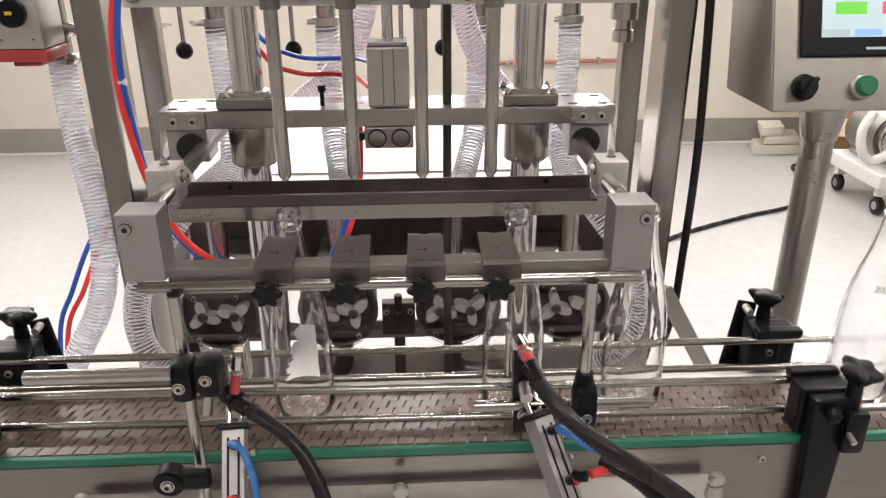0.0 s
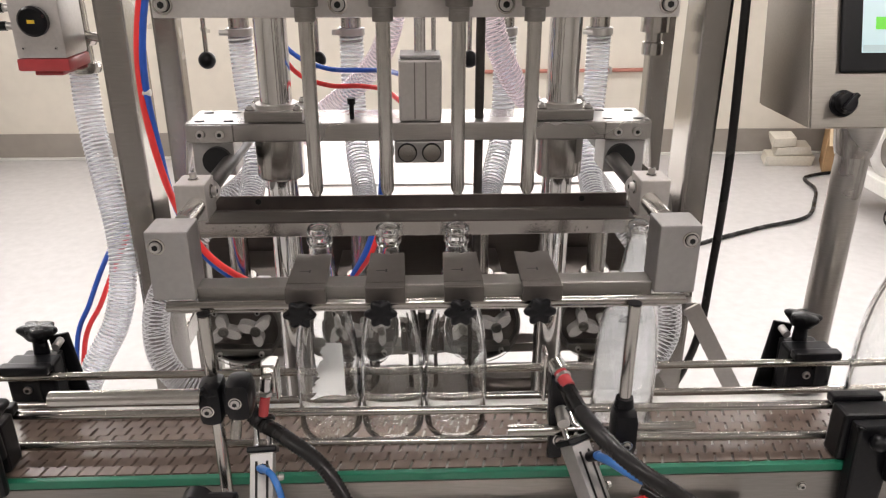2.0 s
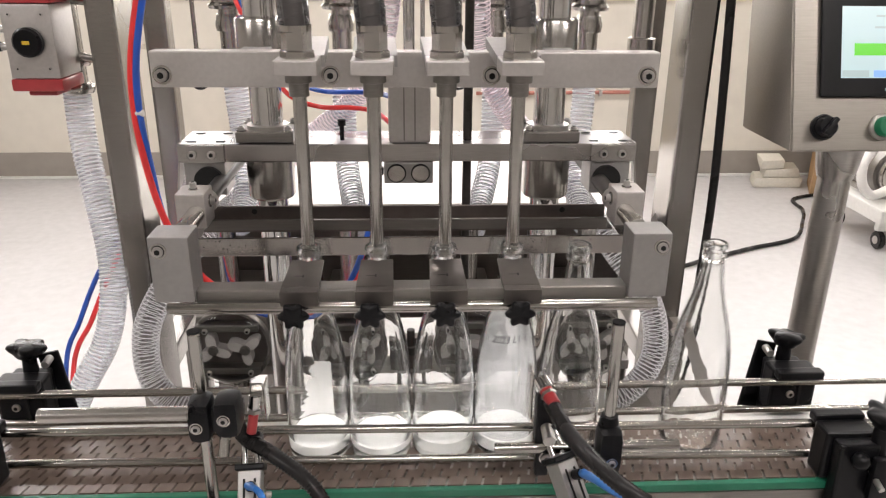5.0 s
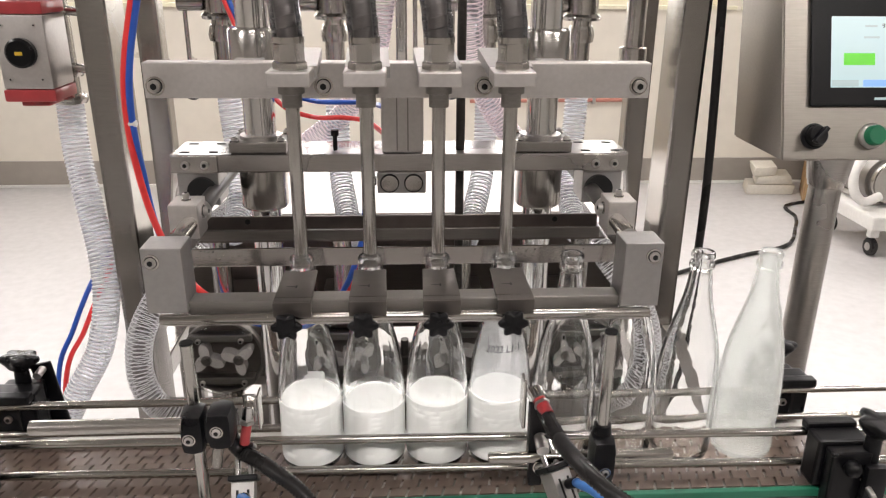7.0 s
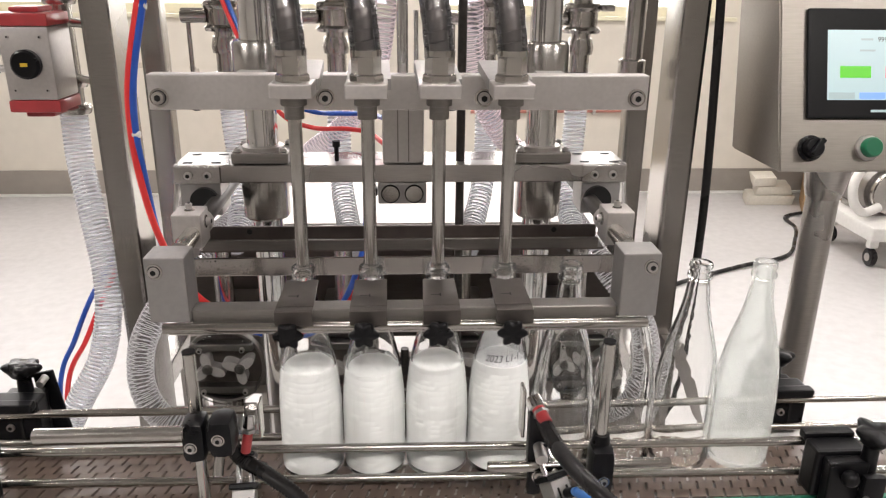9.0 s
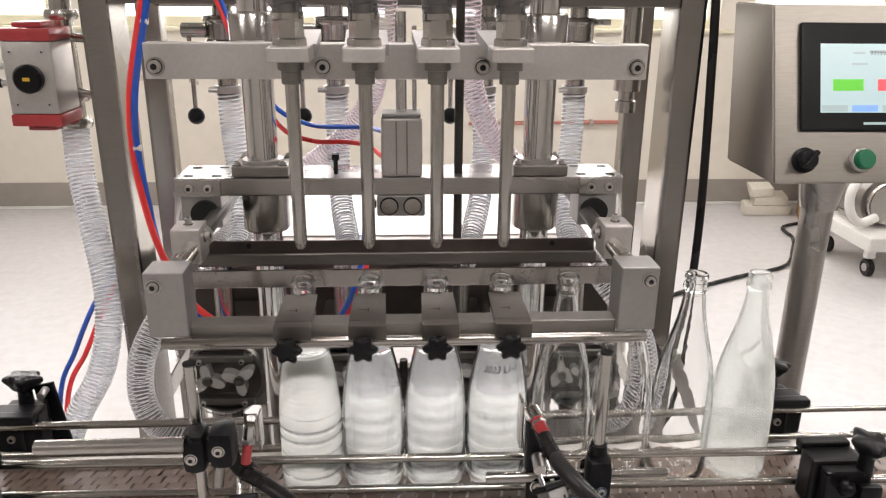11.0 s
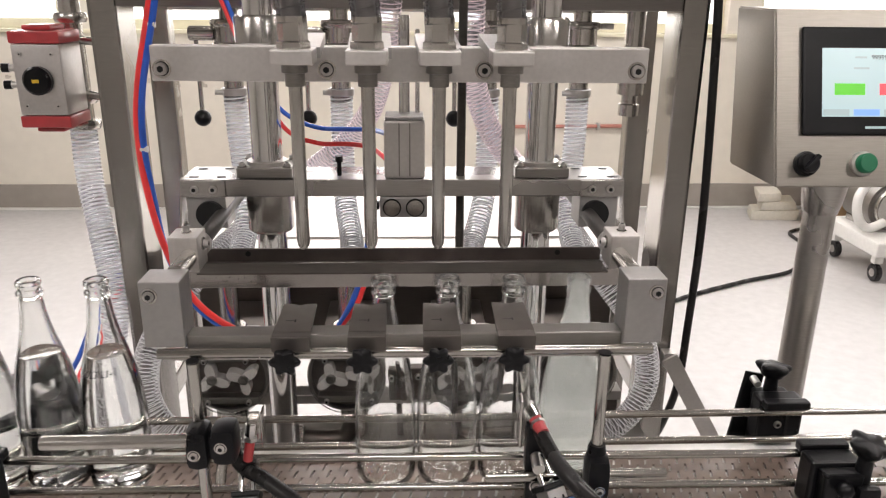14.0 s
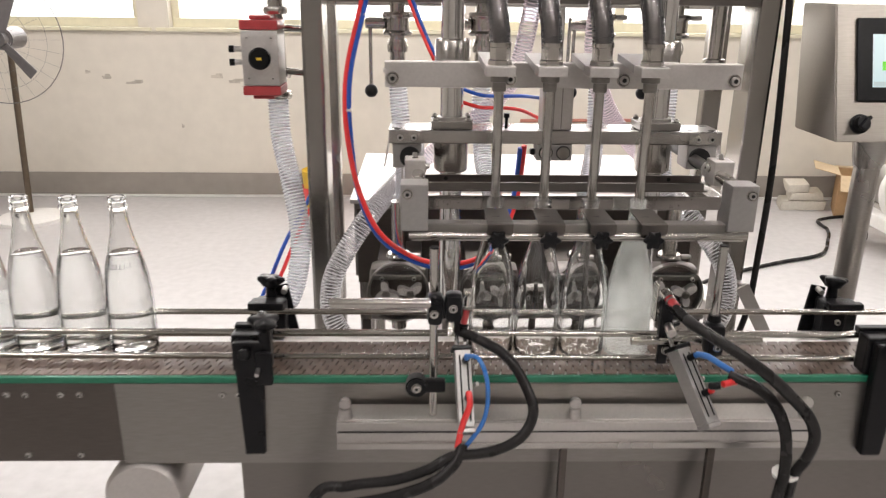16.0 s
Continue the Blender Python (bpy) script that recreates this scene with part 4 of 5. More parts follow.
def sensor(x, y, z, ux, label):
    """A fibre sensor: bracket, steel body, red lens ring and mounting clamp."""
    th = thing("photo_sensor", label, "sensor", "photo sensors")
    d = Vector((ux, 0.75, 0.28)).normalized()
    a = Vector((x, y, z))
    part("sensor_body", rod(a - d * 0.022, a, 0.0085, 20), RED, th, "red sensor end", 40)
    part("sensor_barrel", rod(a, a + d * 0.018, 0.0115, 20, bevel=0.0015), CHROME, th, "polished sensor barrel", 40)
    part("lens", rod(a + d * 0.018, a + d * 0.0195, 0.007, 16), DARK, th)
    part("lock_ring", rod(a - d * 0.008, a - d * 0.004, 0.0105, 6), BOLT, th)
    part("mount", box(x - 0.012, x + 0.010, y - 0.006, y + 0.012, z - 0.075, z - 0.004, 0.003), BLACK, th)
    part("mount_pin", rod((x + 0.002, y - 0.03, z - 0.055), (x + 0.002, y - 0.006, z - 0.05), 0.008, 14), BOLT, th, "", 40)
    return th


sensor(0.195, 0.913, 1.130, -0.25, "red-tipped photo sensor beside the filled bottles")
plate = bpy.data.objects["photo_sensor"]
part("sensor_post", box(0.186, 0.204, 0.912, 0.924, 1.000, 1.108, 0.003), BLACK, plate, "black sensor post")
for bz in (1.052, 1.030):
    bolt(plate, (0.200, 0.912, bz), (0, -1, 0), 0.0065, 0.003)
part("sensor_plate", box(0.176, 0.181, 0.925, 0.950, 1.080, 1.150, 0.002), PIPE, plate, "bent polished steel sensor plate")
th = thing("photo_sensor", "red photo sensor hanging in a bent polished plate", "sensor", "photo sensors")
bm = box(-0.174, -0.158, 0.9090, 0.9120, 1.110, 1.150, 0.001)
box(-0.1575, -0.1550, 0.9090, 0.930, 1.098, 1.148, 0.001, bm)
sp = part("sensor_plate", bm, PIPE, th, "bent polished steel sensor plate")
part("sensor_barrel", rod((-0.166, 0.901, 1.140), (-0.168, 0.898, 1.122), 0.0072, 20, bevel=0.0015), CHROME, th, "polished sensor barrel", 40)
part("lock_ring", rod((-0.168, 0.898, 1.1215), (-0.1685, 0.8975, 1.117), 0.009, 6), BOLT, th)
part("sensor_body", rod((-0.1686, 0.8974, 1.1165), (-0.173, 0.893, 1.090), 0.0062, 20, bevel=0.001), RED, th, "red sensor end", 40)


def stop_cylinder(x, y, z, lean, label):
    th = thing("stop_cylinder", label, "air cylinder", "stop cylinders", (x, y, z))
    th.rotation_euler = (radians(50), 0, radians(lean))
    part("body", box(-0.014, 0.014, -0.135, 0.0, -0.015, 0.015, 0.002), ALU_D, th)
    for sx in (-0.006, 0.007):
        part("body_groove", box(sx - 0.0015, sx + 0.0015, -0.125, -0.01, 0.0152, 0.0156, 0), DARK, th)
    part("foot_cap", box(-0.0145, 0.0145, -0.1445, -0.1355, -0.0155, 0.0155, 0.002), ALU_D, th)
    part("end_plate", box(-0.018, 0.018, 0.0005, 0.008, -0.017, 0.017, 0.002), BLACK, th, "black end plate")
    for sx in (-0.008, 0.008):
        part("piston_rod", rod((sx, 0.008, 0.0), (sx, 0.040, 0.0), 0.0042, 14), CHROME, th, "", 40)
    part("stop_plate", box(-0.013, 0.013, 0.040, 0.046, -0.018, 0.018, 0.002), BLACK, th, "black stop plate")
    for sy, mat in ((-0.02, CYAN_TUBE), (-0.085, RED_TUBE)):
        f = part("air_fitting", rod((0.004, sy, 0.016), (0.004, sy, 0.032), 0.0065, 12), BLACK, th, "", 40)
        part("collet", rod((0.004, sy, 0.032), (0.004, sy, 0.038), 0.0052, 12), mat, f, "", 40)
    for sy in (-0.03, -0.06):
        bolt(th, (0.018, sy, 0.006), (1, 0, 0), 0.004, 0.006)
    return th


stop_cylinder(-0.176, 0.885, 1.040, 4, "aluminium stop cylinder with blue and red air lines")
stop_cylinder(0.214, 0.890, 1.040, 27, "aluminium stop cylinder mounted aslant on the conveyor")
air_tube("air_line", [(-0.171, 0.838, 1.055), (-0.150, 0.815, 1.060), (-0.136, 0.795, 1.02), (-0.142, 0.785, 0.96), (-0.175, 0.79, 0.90)], 0.004, CYAN_TUBE, "light blue air line of the stop cylinder", "air line")
air_tube("air_line", [(-0.168, 0.798, 1.008), (-0.166, 0.785, 0.99), (-0.178, 0.785, 0.95), (-0.186, 0.79, 0.90)], 0.0056, RED_TUBE, "red air line of the stop cylinder", "air line")
air_tube("air_line", [(0.234, 0.847, 1.053), (0.246, 0.832, 1.056), (0.264, 0.825, 1.046), (0.29, 0.825, 1.030)], 0.0055, CYAN_TUBE, "light blue air line of the slanted cylinder", "air line")
air_tube("air_elbow", [(0.250, 0.813, 1.010), (0.256, 0.801, 1.016), (0.268, 0.805, 1.018)], 0.0068, BLACK, "black elbow fitting on the slanted cylinder", "fitting")
air_tube("air_line", [(0.266, 0.804, 1.018), (0.280, 0.809, 1.018), (0.298, 0.816, 1.018)], 0.0058, RED_TUBE, "short red air line of the slanted cylinder", "air line")


def conduit(points, r, label):
    path = even(smooth_path(points, 14), 0.0024)
    return solid("cable_conduit", tube(path, r - 0.0004, 14, wave=0.0016, period=1), RUBBER, label, "conduit", "cable conduits", smooth=70)


conduit([(-0.192, 0.896, 1.125), (-0.190, 0.900, 1.095), (-0.180, 0.902, 1.073), (-0.158, 0.89, 1.068), (-0.135, 0.873, 1.063), (-0.110, 0.858, 1.053), (-0.088, 0.842, 1.036), (-0.066, 0.822, 1.000), (-0.056, 0.80, 0.965), (-0.078, 0.785, 0.927), (-0.127, 0.78, 0.903), (-0.194, 0.78, 0.893), (-0.233, 0.775, 0.872), (-0.292, 0.77, 0.854), (-0.37, 0.765, 0.846), (-0.43, 0.76, 0.825), (-0.49, 0.78, 0.62), (-0.49, 0.85, 0.40)], 0.0088, "black corrugated cable conduit looping from the sensor")
conduit([(0.199, 0.908, 1.119), (0.2035, 0.870, 1.119), (0.210, 0.835, 1.118), (0.222, 0.80, 1.117), (0.240, 0.768, 1.112), (0.264, 0.75, 1.100), (0.312, 0.745, 1.066), (0.36, 0.755, 1.022), (0.400, 0.76, 0.979), (0.416, 0.76, 0.941), (0.409, 0.76, 0.902), (0.392, 0.76, 0.868), (0.388, 0.76, 0.828), (0.385, 0.78, 0.6)], 0.0090, "black corrugated cable conduit hanging from the sensor")
conduit([(0.284, 0.822, 1.026), (0.319, 0.79, 1.019), (0.350, 0.777, 0.99), (0.371, 0.77, 0.94), (0.372, 0.755, 0.879), (0.368, 0.755, 0.83), (0.36, 0.78, 0.6)], 0.0092, "black corrugated air line conduit bundled with another")
conduit([(-0.176, 0.79, 0.912), (-0.190, 0.772, 0.885), (-0.230, 0.758, 0.855), (-0.30, 0.752, 0.832), (-0.38, 0.748, 0.815), (-0.45, 0.75, 0.76), (-0.50, 0.80, 0.6)], 0.0092, "black corrugated air line conduit tied to another")
solid("cable_tie", rod((0.381, 0.768, 0.868), (0.382, 0.768, 0.862), 0.022, 20), WHITE_PE, "white cable tie round the black conduits", "cable tie")
solid("cable_tie", rod((-0.212, 0.777, 0.872), (-0.205, 0.777, 0.890), 0.004, 10), WHITE_PE, "white cable tie on the looping conduit", "cable tie")

# ---- manual valves and hoses behind the plate ----
for i, vx in enumerate((-0.309, -0.100, 0.190, 0.372)):
    th = thing("hand_valve", "steel butterfly valve with ball-tipped lever", "valve", "hand valves")
    y = 1.59
    part("pipe", rod((vx, y, 1.44), (vx, y, 1.95), 0.019, 20), PIPE, th, "", 40)
    part("body", lathe([(0, 0), (0.034, 0), (0.037, 0.006), (0.030, 0.012), (0.030, 0.040), (0.037, 0.046), (0.034, 0.054), (0, 0.054)], 28, at=(vx, y, 1.545)), PIPE, th, "", 40)
    part("union", lathe([(0, 0), (0.024, 0), (0.026, 0.012), (0.022, 0.03), (0, 0.03)], 28, at=(vx, y, 1.505)), PIPE, th, "", 40)
    part("hose_clip", lathe([(0.023, 0), (0.0255, 0), (0.0255, 0.013), (0.023, 0.013)], 24, at=(vx, y, 1.456)), BOLT, th, "", 40)
    part("clip_screw", rod((vx - 0.034, y - 0.012, 1.462), (vx - 0.016, y - 0.016, 1.462), 0.005, 12), BOLT, th, "", 40)
    for cz in (1.552, 1.596, 1.64):
        c = part("ferrule_clamp", lathe([(0, -0.007), (0.033, -0.007), (0.037, -0.002), (0.037, 0.002), (0.033, 0.007), (0, 0.007)], 26, at=(vx, y, cz + 0.04)), PIPE, th, "", 40)
        part("wing_nut", box(vx + 0.030, vx + 0.056, y - 0.030, y - 0.018, cz + 0.034, cz + 0.046, 0.003), BOLT, c)
        part("clamp_screw", rod((vx + 0.040, y - 0.040, cz + 0.04), (vx + 0.040, y - 0.005, cz + 0.04), 0.0035, 10), BOLT, c, "", 40)
    part("lever_hub", rod((vx - 0.03, y, 1.572), (vx - 0.078, y, 1.572), 0.014, 20, bevel=0.002), PIPE, th, "", 40)
    part("lever", rod((vx - 0.066, y, 1.566), (vx - 0.066, y, 1.425), 0.0045, 12), PIPE, th, "", 40)
    bm = bmesh.new()
    bmesh.ops.create_uvsphere(bm, u_segments=20, v_segments=12, radius=0.0165, matrix=Matrix.Translation((vx - 0.066, y, 1.41)))
    part("lever_ball", bm, BLACK, th, "black plastic ball grip", 60)
th = thing("pipe_fitting", "stepped steel pipe fitting hanging by the frame post", "fitting")
part("fitting", lathe([(0, 0), (0.020, 0), (0.020, 0.022), (0.016, 0.024), (0.016, 0.04), (0.026, 0.042), (0.026, 0.075), (0.019, 0.078), (0.019, 0.30), (0, 0.30)], 28, at=(0.474, 1.578, 1.42)), PIPE, th, "", 40)
spring_hose("spring_hose", [(-0.309, 1.59, 1.47), (-0.306, 1.585, 1.38), (-0.295, 1.56, 1.28), (-0.29, 1.50, 1.2), (-0.29, 1.42, 1.165)], 0.022, "clear spring hose below a hand valve")
spring_hose("spring_hose", [(-0.100, 1.59, 1.47), (-0.10, 1.585, 1.36), (-0.095, 1.55, 1.25), (-0.08, 1.48, 1.19), (-0.075, 1.40, 1.165)], 0.022, "clear spring hose below a hand valve")
spring_hose("spring_hose", [(0.190, 1.59, 1.47), (0.192, 1.58, 1.36), (0.185, 1.55, 1.26), (0.16, 1.48, 1.19), (0.14, 1.40, 1.165)], 0.022, "clear spring hose below a hand valve")
spring_hose("spring_hose", [(0.372, 1.59, 1.47), (0.37, 1.58, 1.37), (0.36, 1.55, 1.28), (0.355, 1.5, 1.2), (0.355, 1.42, 1.165)], 0.022, "clear spring hose below a hand valve")
spring_hose("spring_hose", [(0.02, 1.40, 1.85), (0.0, 1.45, 1.62), (-0.03, 1.50, 1.46), (-0.09, 1.56, 1.37), (-0.17, 1.60, 1.30), (-0.25, 1.62, 1.22), (-0.30, 1.60, 1.16)], 0.021, "clear spring hose with red thread crossing behind the plate", True)
spring_hose("spring_hose", [(0.15, 1.40, 1.85), (0.145, 1.44, 1.62), (0.152, 1.47, 1.50), (0.19, 1.50, 1.40), (0.25, 1.55, 1.32), (0.33, 1.60, 1.24), (0.40, 1.62, 1.16)], 0.022, "clear spring hose with red thread curving behind the column", True)
spring_hose("spring_hose", [(-0.605, 1.577, 1.39), (-0.600, 1.56, 1.30), (-0.575, 1.52, 1.20), (-0.555, 1.49, 1.10), (-0.550, 1.46, 1.02), (-0.57, 1.44, 0.93), (-0.62, 1.42, 0.84), (-0.68, 1.42, 0.70), (-0.70, 1.45, 0.5)], 0.0245, "long clear spring hose hanging from the actuated valve", False)
spring_hose("spring_hose", [(-0.30, 1.58, 1.19), (-0.37, 1.42, 1.14), (-0.445, 1.37, 1.03), (-0.468, 1.365, 0.945), (-0.455, 1.36, 0.875), (-0.41, 1.36, 0.826), (-0.345, 1.375, 0.805), (-0.30, 1.385, 0.803)], 0.0245, "clear spring hose bent round beside the pump", False, True)
spring_hose("spring_hose", [(0.36, 1.58, 1.20), (0.40, 1.42, 1.14), (0.473, 1.37, 1.04), (0.496, 1.365, 0.948), (0.480, 1.36, 0.886), (0.445, 1.36, 0.84), (0.42, 1.375, 0.815)], 0.0235, "clear spring hose bent round beside the end pump", False, True)

# actuated valve on the left of the frame
act = thing("actuated_valve", "grey pneumatic valve actuator with red end caps", "valve")
vx, vy, vz = -0.618, 1.50, 1.497
part("body", box(vx - 0.042, vx + 0.042, vy - 0.045, vy + 0.045, vz - 0.062, vz + 0.062, 0.004), ALU, act, "", 40)
for s in (-1, 1):
    part("end_cap", box(vx - 0.044, vx + 0.044, vy - 0.046, vy + 0.046, min(vz + s * 0.0625, vz + s * 0.084), max(vz + s * 0.0625, vz + s * 0.084), 0.004), RED, act, "red enamelled end cap", 40)
    part("cap_boss", box(vx - 0.025, vx + 0.025, vy - 0.03, vy + 0.03, min(vz + s * 0.0845, vz + s * 0.094), max(vz + s * 0.0845, vz + s * 0.094), 0.004), RED, act, "", 40)
    for sx in (-0.027, 0.027):
        bolt(act, (vx + sx, vy - 0.045, vz + s * 0.045), (0, -1, 0), 0.003, 0.001, washer=False)
ind = part("indicator", lathe([(0, 0.014), (0.021, 0.014), (0.025, 0.010), (0.025, 0), (0, 0)], 28), BLACK, act, "round black position indicator", 40)
ind.matrix_basis = pose(vx, vy - 0.046, vz, 90, 0, 0)
part("arrow", box(vx - 0.006, vx + 0.006, vy - 0.0612, vy - 0.0606, vz - 0.003, vz + 0.003, 0), YELLOW, ind)
ind.children[-1].matrix_parent_inverse = ind.matrix_basis.inverted()
for s in (0.018, -0.012):
    f = part("air_fitting", rod((vx - 0.042, vy - 0.01, vz + s), (vx - 0.066, vy - 0.01, vz + s), 0.0065, 14), BOLT, act, "", 40)
    part("elbow", rod((vx - 0.066, vy - 0.01, vz + s), (vx - 0.078, vy - 0.012, vz + s), 0.008, 14), BLACK, f, "", 40)
part("valve_pipe", rod((-0.600, 1.577, 1.39), (-0.600, 1.577, 2.1), 0.019, 20), PIPE, act, "", 40)
for cz in (1.40, 1.45, 1.60):
    part("pipe_clamp", lathe([(0, -0.009), (0.027, -0.009), (0.030, -0.003), (0.030, 0.003), (0.027, 0.009), (0, 0.009)], 24, at=(-0.600, 1.577, cz)), PIPE, act, "", 40)
for cz in (1.46, 1.56):
    part("stay", rod((-0.58, 1.56, cz), (-0.526, 1.51, cz), 0.008, 12), PIPE, act, "", 40)

# red and blue air tubes
for mat, o, hue in ((RED_TUBE, 0.0, "red"), (BLUE_TUBE, 1.0, "blue")):
    d = 0.0075 * o
    air_tube("air_tube", [(-0.335 + d, 1.35, 1.90), (-0.358 + d, 1.34, 1.72), (-0.374 + d, 1.33, 1.626), (-0.406 + d, 1.33, 1.50), (-0.415 + d, 1.33, 1.41), (-0.408 + d * 0.6, 1.33 + d, 1.31), (-0.388 - d * 0.5, 1.33 + d, 1.215), (-0.347 - d * 0.8, 1.33 + d, 1.124 - d), (-0.28 - d * 0.5, 1.33 + d, 1.068 - d * 1.5), (-0.20, 1.32, 1.048 - d * 1.4), (-0.12, 1.31, 1.065 - d), (-0.068 - d, 1.31, 1.115), (-0.040 - d, 1.31, 1.19), (-0.031 - d, 1.31, 1.24), (-0.026 - d, 1.29, 1.335)], 0.0060, mat, hue + " air tube looping from the frame post to the cylinder")
    z = 0.027 * o
    air_tube("air_tube", [(-0.33 + d, 1.42, 1.95), (-0.305 + d, 1.42, 1.72), (-0.27 + d, 1.41, 1.61), (-0.225 + d, 1.38, 1.51), (-0.178, 1.36, 1.43 + z), (-0.125, 1.36, 1.405 + z), (-0.07, 1.36, 1.403 + z * 0.95), (-0.03, 1.33, 1.402 + z * 1.15), (0.0, 1.26, 1.395 + z * 1.6)], 0.0040, mat, hue + " air tube sagging to the air cylinder")
    air_tube("air_tube", [(-0.500 - d, 1.62, 1.22), (-0.528 - d * 2, 1.56, 1.13), (-0.566 - d * 3, 1.50, 1.05), (-0.605 - d * 3, 1.47, 0.96), (-0.646 - d * 2, 1.45, 0.87), (-0.69 - d, 1.45, 0.6)], 0.0050, mat, hue + " air tube trailing down behind the hose")
for tz, tx in ((1.60, -0.378), (1.40, -0.412)):
    solid("tube_tie", rod((tx - 0.004, 1.33, tz), (tx + 0.011, 1.33, tz), 0.0058, 10), WHITE_PE, "clear tie round the red and blue air tubes", "cable tie")

# black cable on the right
air_tube("machine_cable", [(0.560, 1.452, 2.2), (0.575, 1.452, 1.76), (0.588, 1.452, 1.546), (0.603, 1.453, 1.235), (0.601, 1.455, 1.0), (0.598, 1.46, 0.88), (0.592, 1.50, 0.76), (0.585, 1.62, 0.55), (0.58, 1.85, 0.15), (0.62, 2.2, 0.012), (0.85, 2.9, 0.012)], 0.0082, RUBBER, "thick black cable hanging beside the frame post", "cable")
air_tube("floor_cable", [(1.10, 3.55, 0.012), (1.523, 3.935, 0.012), (2.035, 4.219, 0.012), (2.42, 4.398, 0.012), (2.634, 4.714, 0.012), (2.753, 4.95, 0.012), (2.82, 5.212, 0.012), (3.209, 5.338, 0.012), (3.8, 5.35, 0.012)], 0.0125, RUBBER, "black cable snaking over the pale floor", "cable")
air_tube("floor_cable", [(-4.6, 5.15, 0.012), (-3.7, 5.15, 0.012), (-3.357, 5.20, 0.012), (-3.09, 5.36, 0.012), (-2.95, 5.40, 0.02)], 0.018, RUBBER, "black cable lying by the fan on the floor", "cable")

# ---- touch panel on its post ----
hmi = thing("control_panel", "stainless steel control box with touch screen on a post", "control panel")
TILT_P = 18
cab_bm = bmesh.new()
wd, ht = 0.36, 0.298
ct, st = math.cos(radians(TILT_P)), math.sin(radians(TILT_P))
fx, fy, fz = 0.645, 1.272, 1.347
pts = [(0, 0), (ht * st, ht * ct), (ht * st + 0.15, ht * ct + 0.002), (0.19, 0.0)]
sides = []
for x in (fx, fx + wd):
    sides.append([cab_bm.verts.new((x, fy + a, fz + b)) for a, b in pts])
cab_bm.faces.new(sides[0]), cab_bm.faces.new(sides[1][::-1])
for i in range(4):
    cab_bm.faces.new((sides[0][i], sides[1][i], sides[1][(i + 1) % 4], sides[0][(i + 1) % 4]))
bmesh.ops.recalc_face_normals(cab_bm, faces=cab_bm.faces)
bmesh.ops.bevel(cab_bm, geom=list(cab_bm.edges), offset=0.003, segments=2, affect="EDGES")
part("box", cab_bm, HMI_STEEL, hmi)
FACE = pose(fx, fy, fz, -TILT_P, 0, 0)


def on_face(name, u0, u1, v0, v1, d0, d1, mat, parent, bevel=0.0, label=""):
    ob = part(name, box(u0, u1, -d1, -d0, v0, v1, bevel), mat, parent, label)
    ob.data.transform(FACE)
    return ob


bez = on_face("screen_bezel", 0.044, 0.316, 0.088, 0.268, 0.0005, 0.008, BEZEL, hmi, 0.004, "black touch screen surround")
on_face("screen", 0.076, 0.284, 0.118, 0.232, 0.0084, 0.0090, SCREEN, bez, 0, "lit pale screen")
on_face("screen_button", 0.097, 0.149, 0.154, 0.173, 0.0094, 0.0098, SCR_GREEN, bez)
on_face("screen_button", 0.174, 0.226, 0.154, 0.173, 0.0094, 0.0098, SCR_RED, bez)
for k in range(4):
    on_face("screen_tab", 0.078 + k * 0.052, 0.122 + k * 0.052, 0.1195, 0.130, 0.0094, 0.0098, SCR_BLUE if k % 2 else SCR_GREY, bez)
on_face("screen_caption", 0.132, 0.152, 0.215, 0.218, 0.0094, 0.0098, SCR_GREY, bez)
on_face("screen_caption", 0.130, 0.156, 0.197, 0.200, 0.0094, 0.0098, SCR_GREY, bez)
on_face("maker_mark", 0.150, 0.200, 0.098, 0.102, 0.0084, 0.0088, SCR_GREY, bez)
for word, u, v in (("99999999", 0.160, 0.213), ("322", 0.192, 0.195)):
    cu = bpy.data.curves.new("digits", "FONT")
    cu.body, cu.size = word, 0.011
    tmp = new("tmp", cu)
    me = bpy.data.meshes.new_from_object(tmp.evaluated_get(bpy.context.evaluated_depsgraph_get()))
    bpy.data.objects.remove(tmp)
    me.transform(FACE @ pose(u, -0.0096, v, 90, 0, 0))
    me.materials.append(INK)
    dg = new("digits", me)
    dg.parent = bez
for u, mat, lab in ((0.052, BLACK, "black selector switch"), (0.150, BTN_GREEN, "green push button")):
    ring = part("switch_ring", lathe([(0, 0), (0.021, 0), (0.021, 0.005), (0.018, 0.008), (0, 0.008)], 28), BOLT if mat is BTN_GREEN else BLACK, hmi, lab, 40)
    ring.data.transform(FACE @ pose(u, 0, 0.040, 90, 0, 0))
    cap = part("switch_cap", lathe([(0, 0.008), (0.0165, 0.008), (0.0165, 0.018), (0.014, 0.021), (0, 0.021)], 28), mat, ring, "", 40)
    cap.data.transform(FACE @ pose(u, 0, 0.040, 90, 0, 0))
    if mat is BLACK:
        lv = part("switch_lever", box(-0.004, 0.004, -0.016, 0.016, 0.020, 0.031, 0.002), BLACK, ring)
        lv.data.transform(FACE @ pose(u, 0, 0.040, 90, 0, 0) @ pose(0, 0, 0, 0, 0, -40))
part("post_collar", lathe([(0, 0), (0.031, 0), (0.036, 0.02), (0.043, 0.07), (0.043, 0.083), (0, 0.083)], 32, at=(0.815, 1.42, 1.262)), STEEL, hmi, "", 40)
part("post", rod((0.815, 1.42, 0.02), (0.815, 1.42, 1.262), 0.029, 32), STEEL, hmi, "", 40)
part("foot_plate", rod((0.815, 1.42, 0.0), (0.815, 1.42, 0.02), 0.15, 36, bevel=0.004), STEEL, hmi, "", 40)

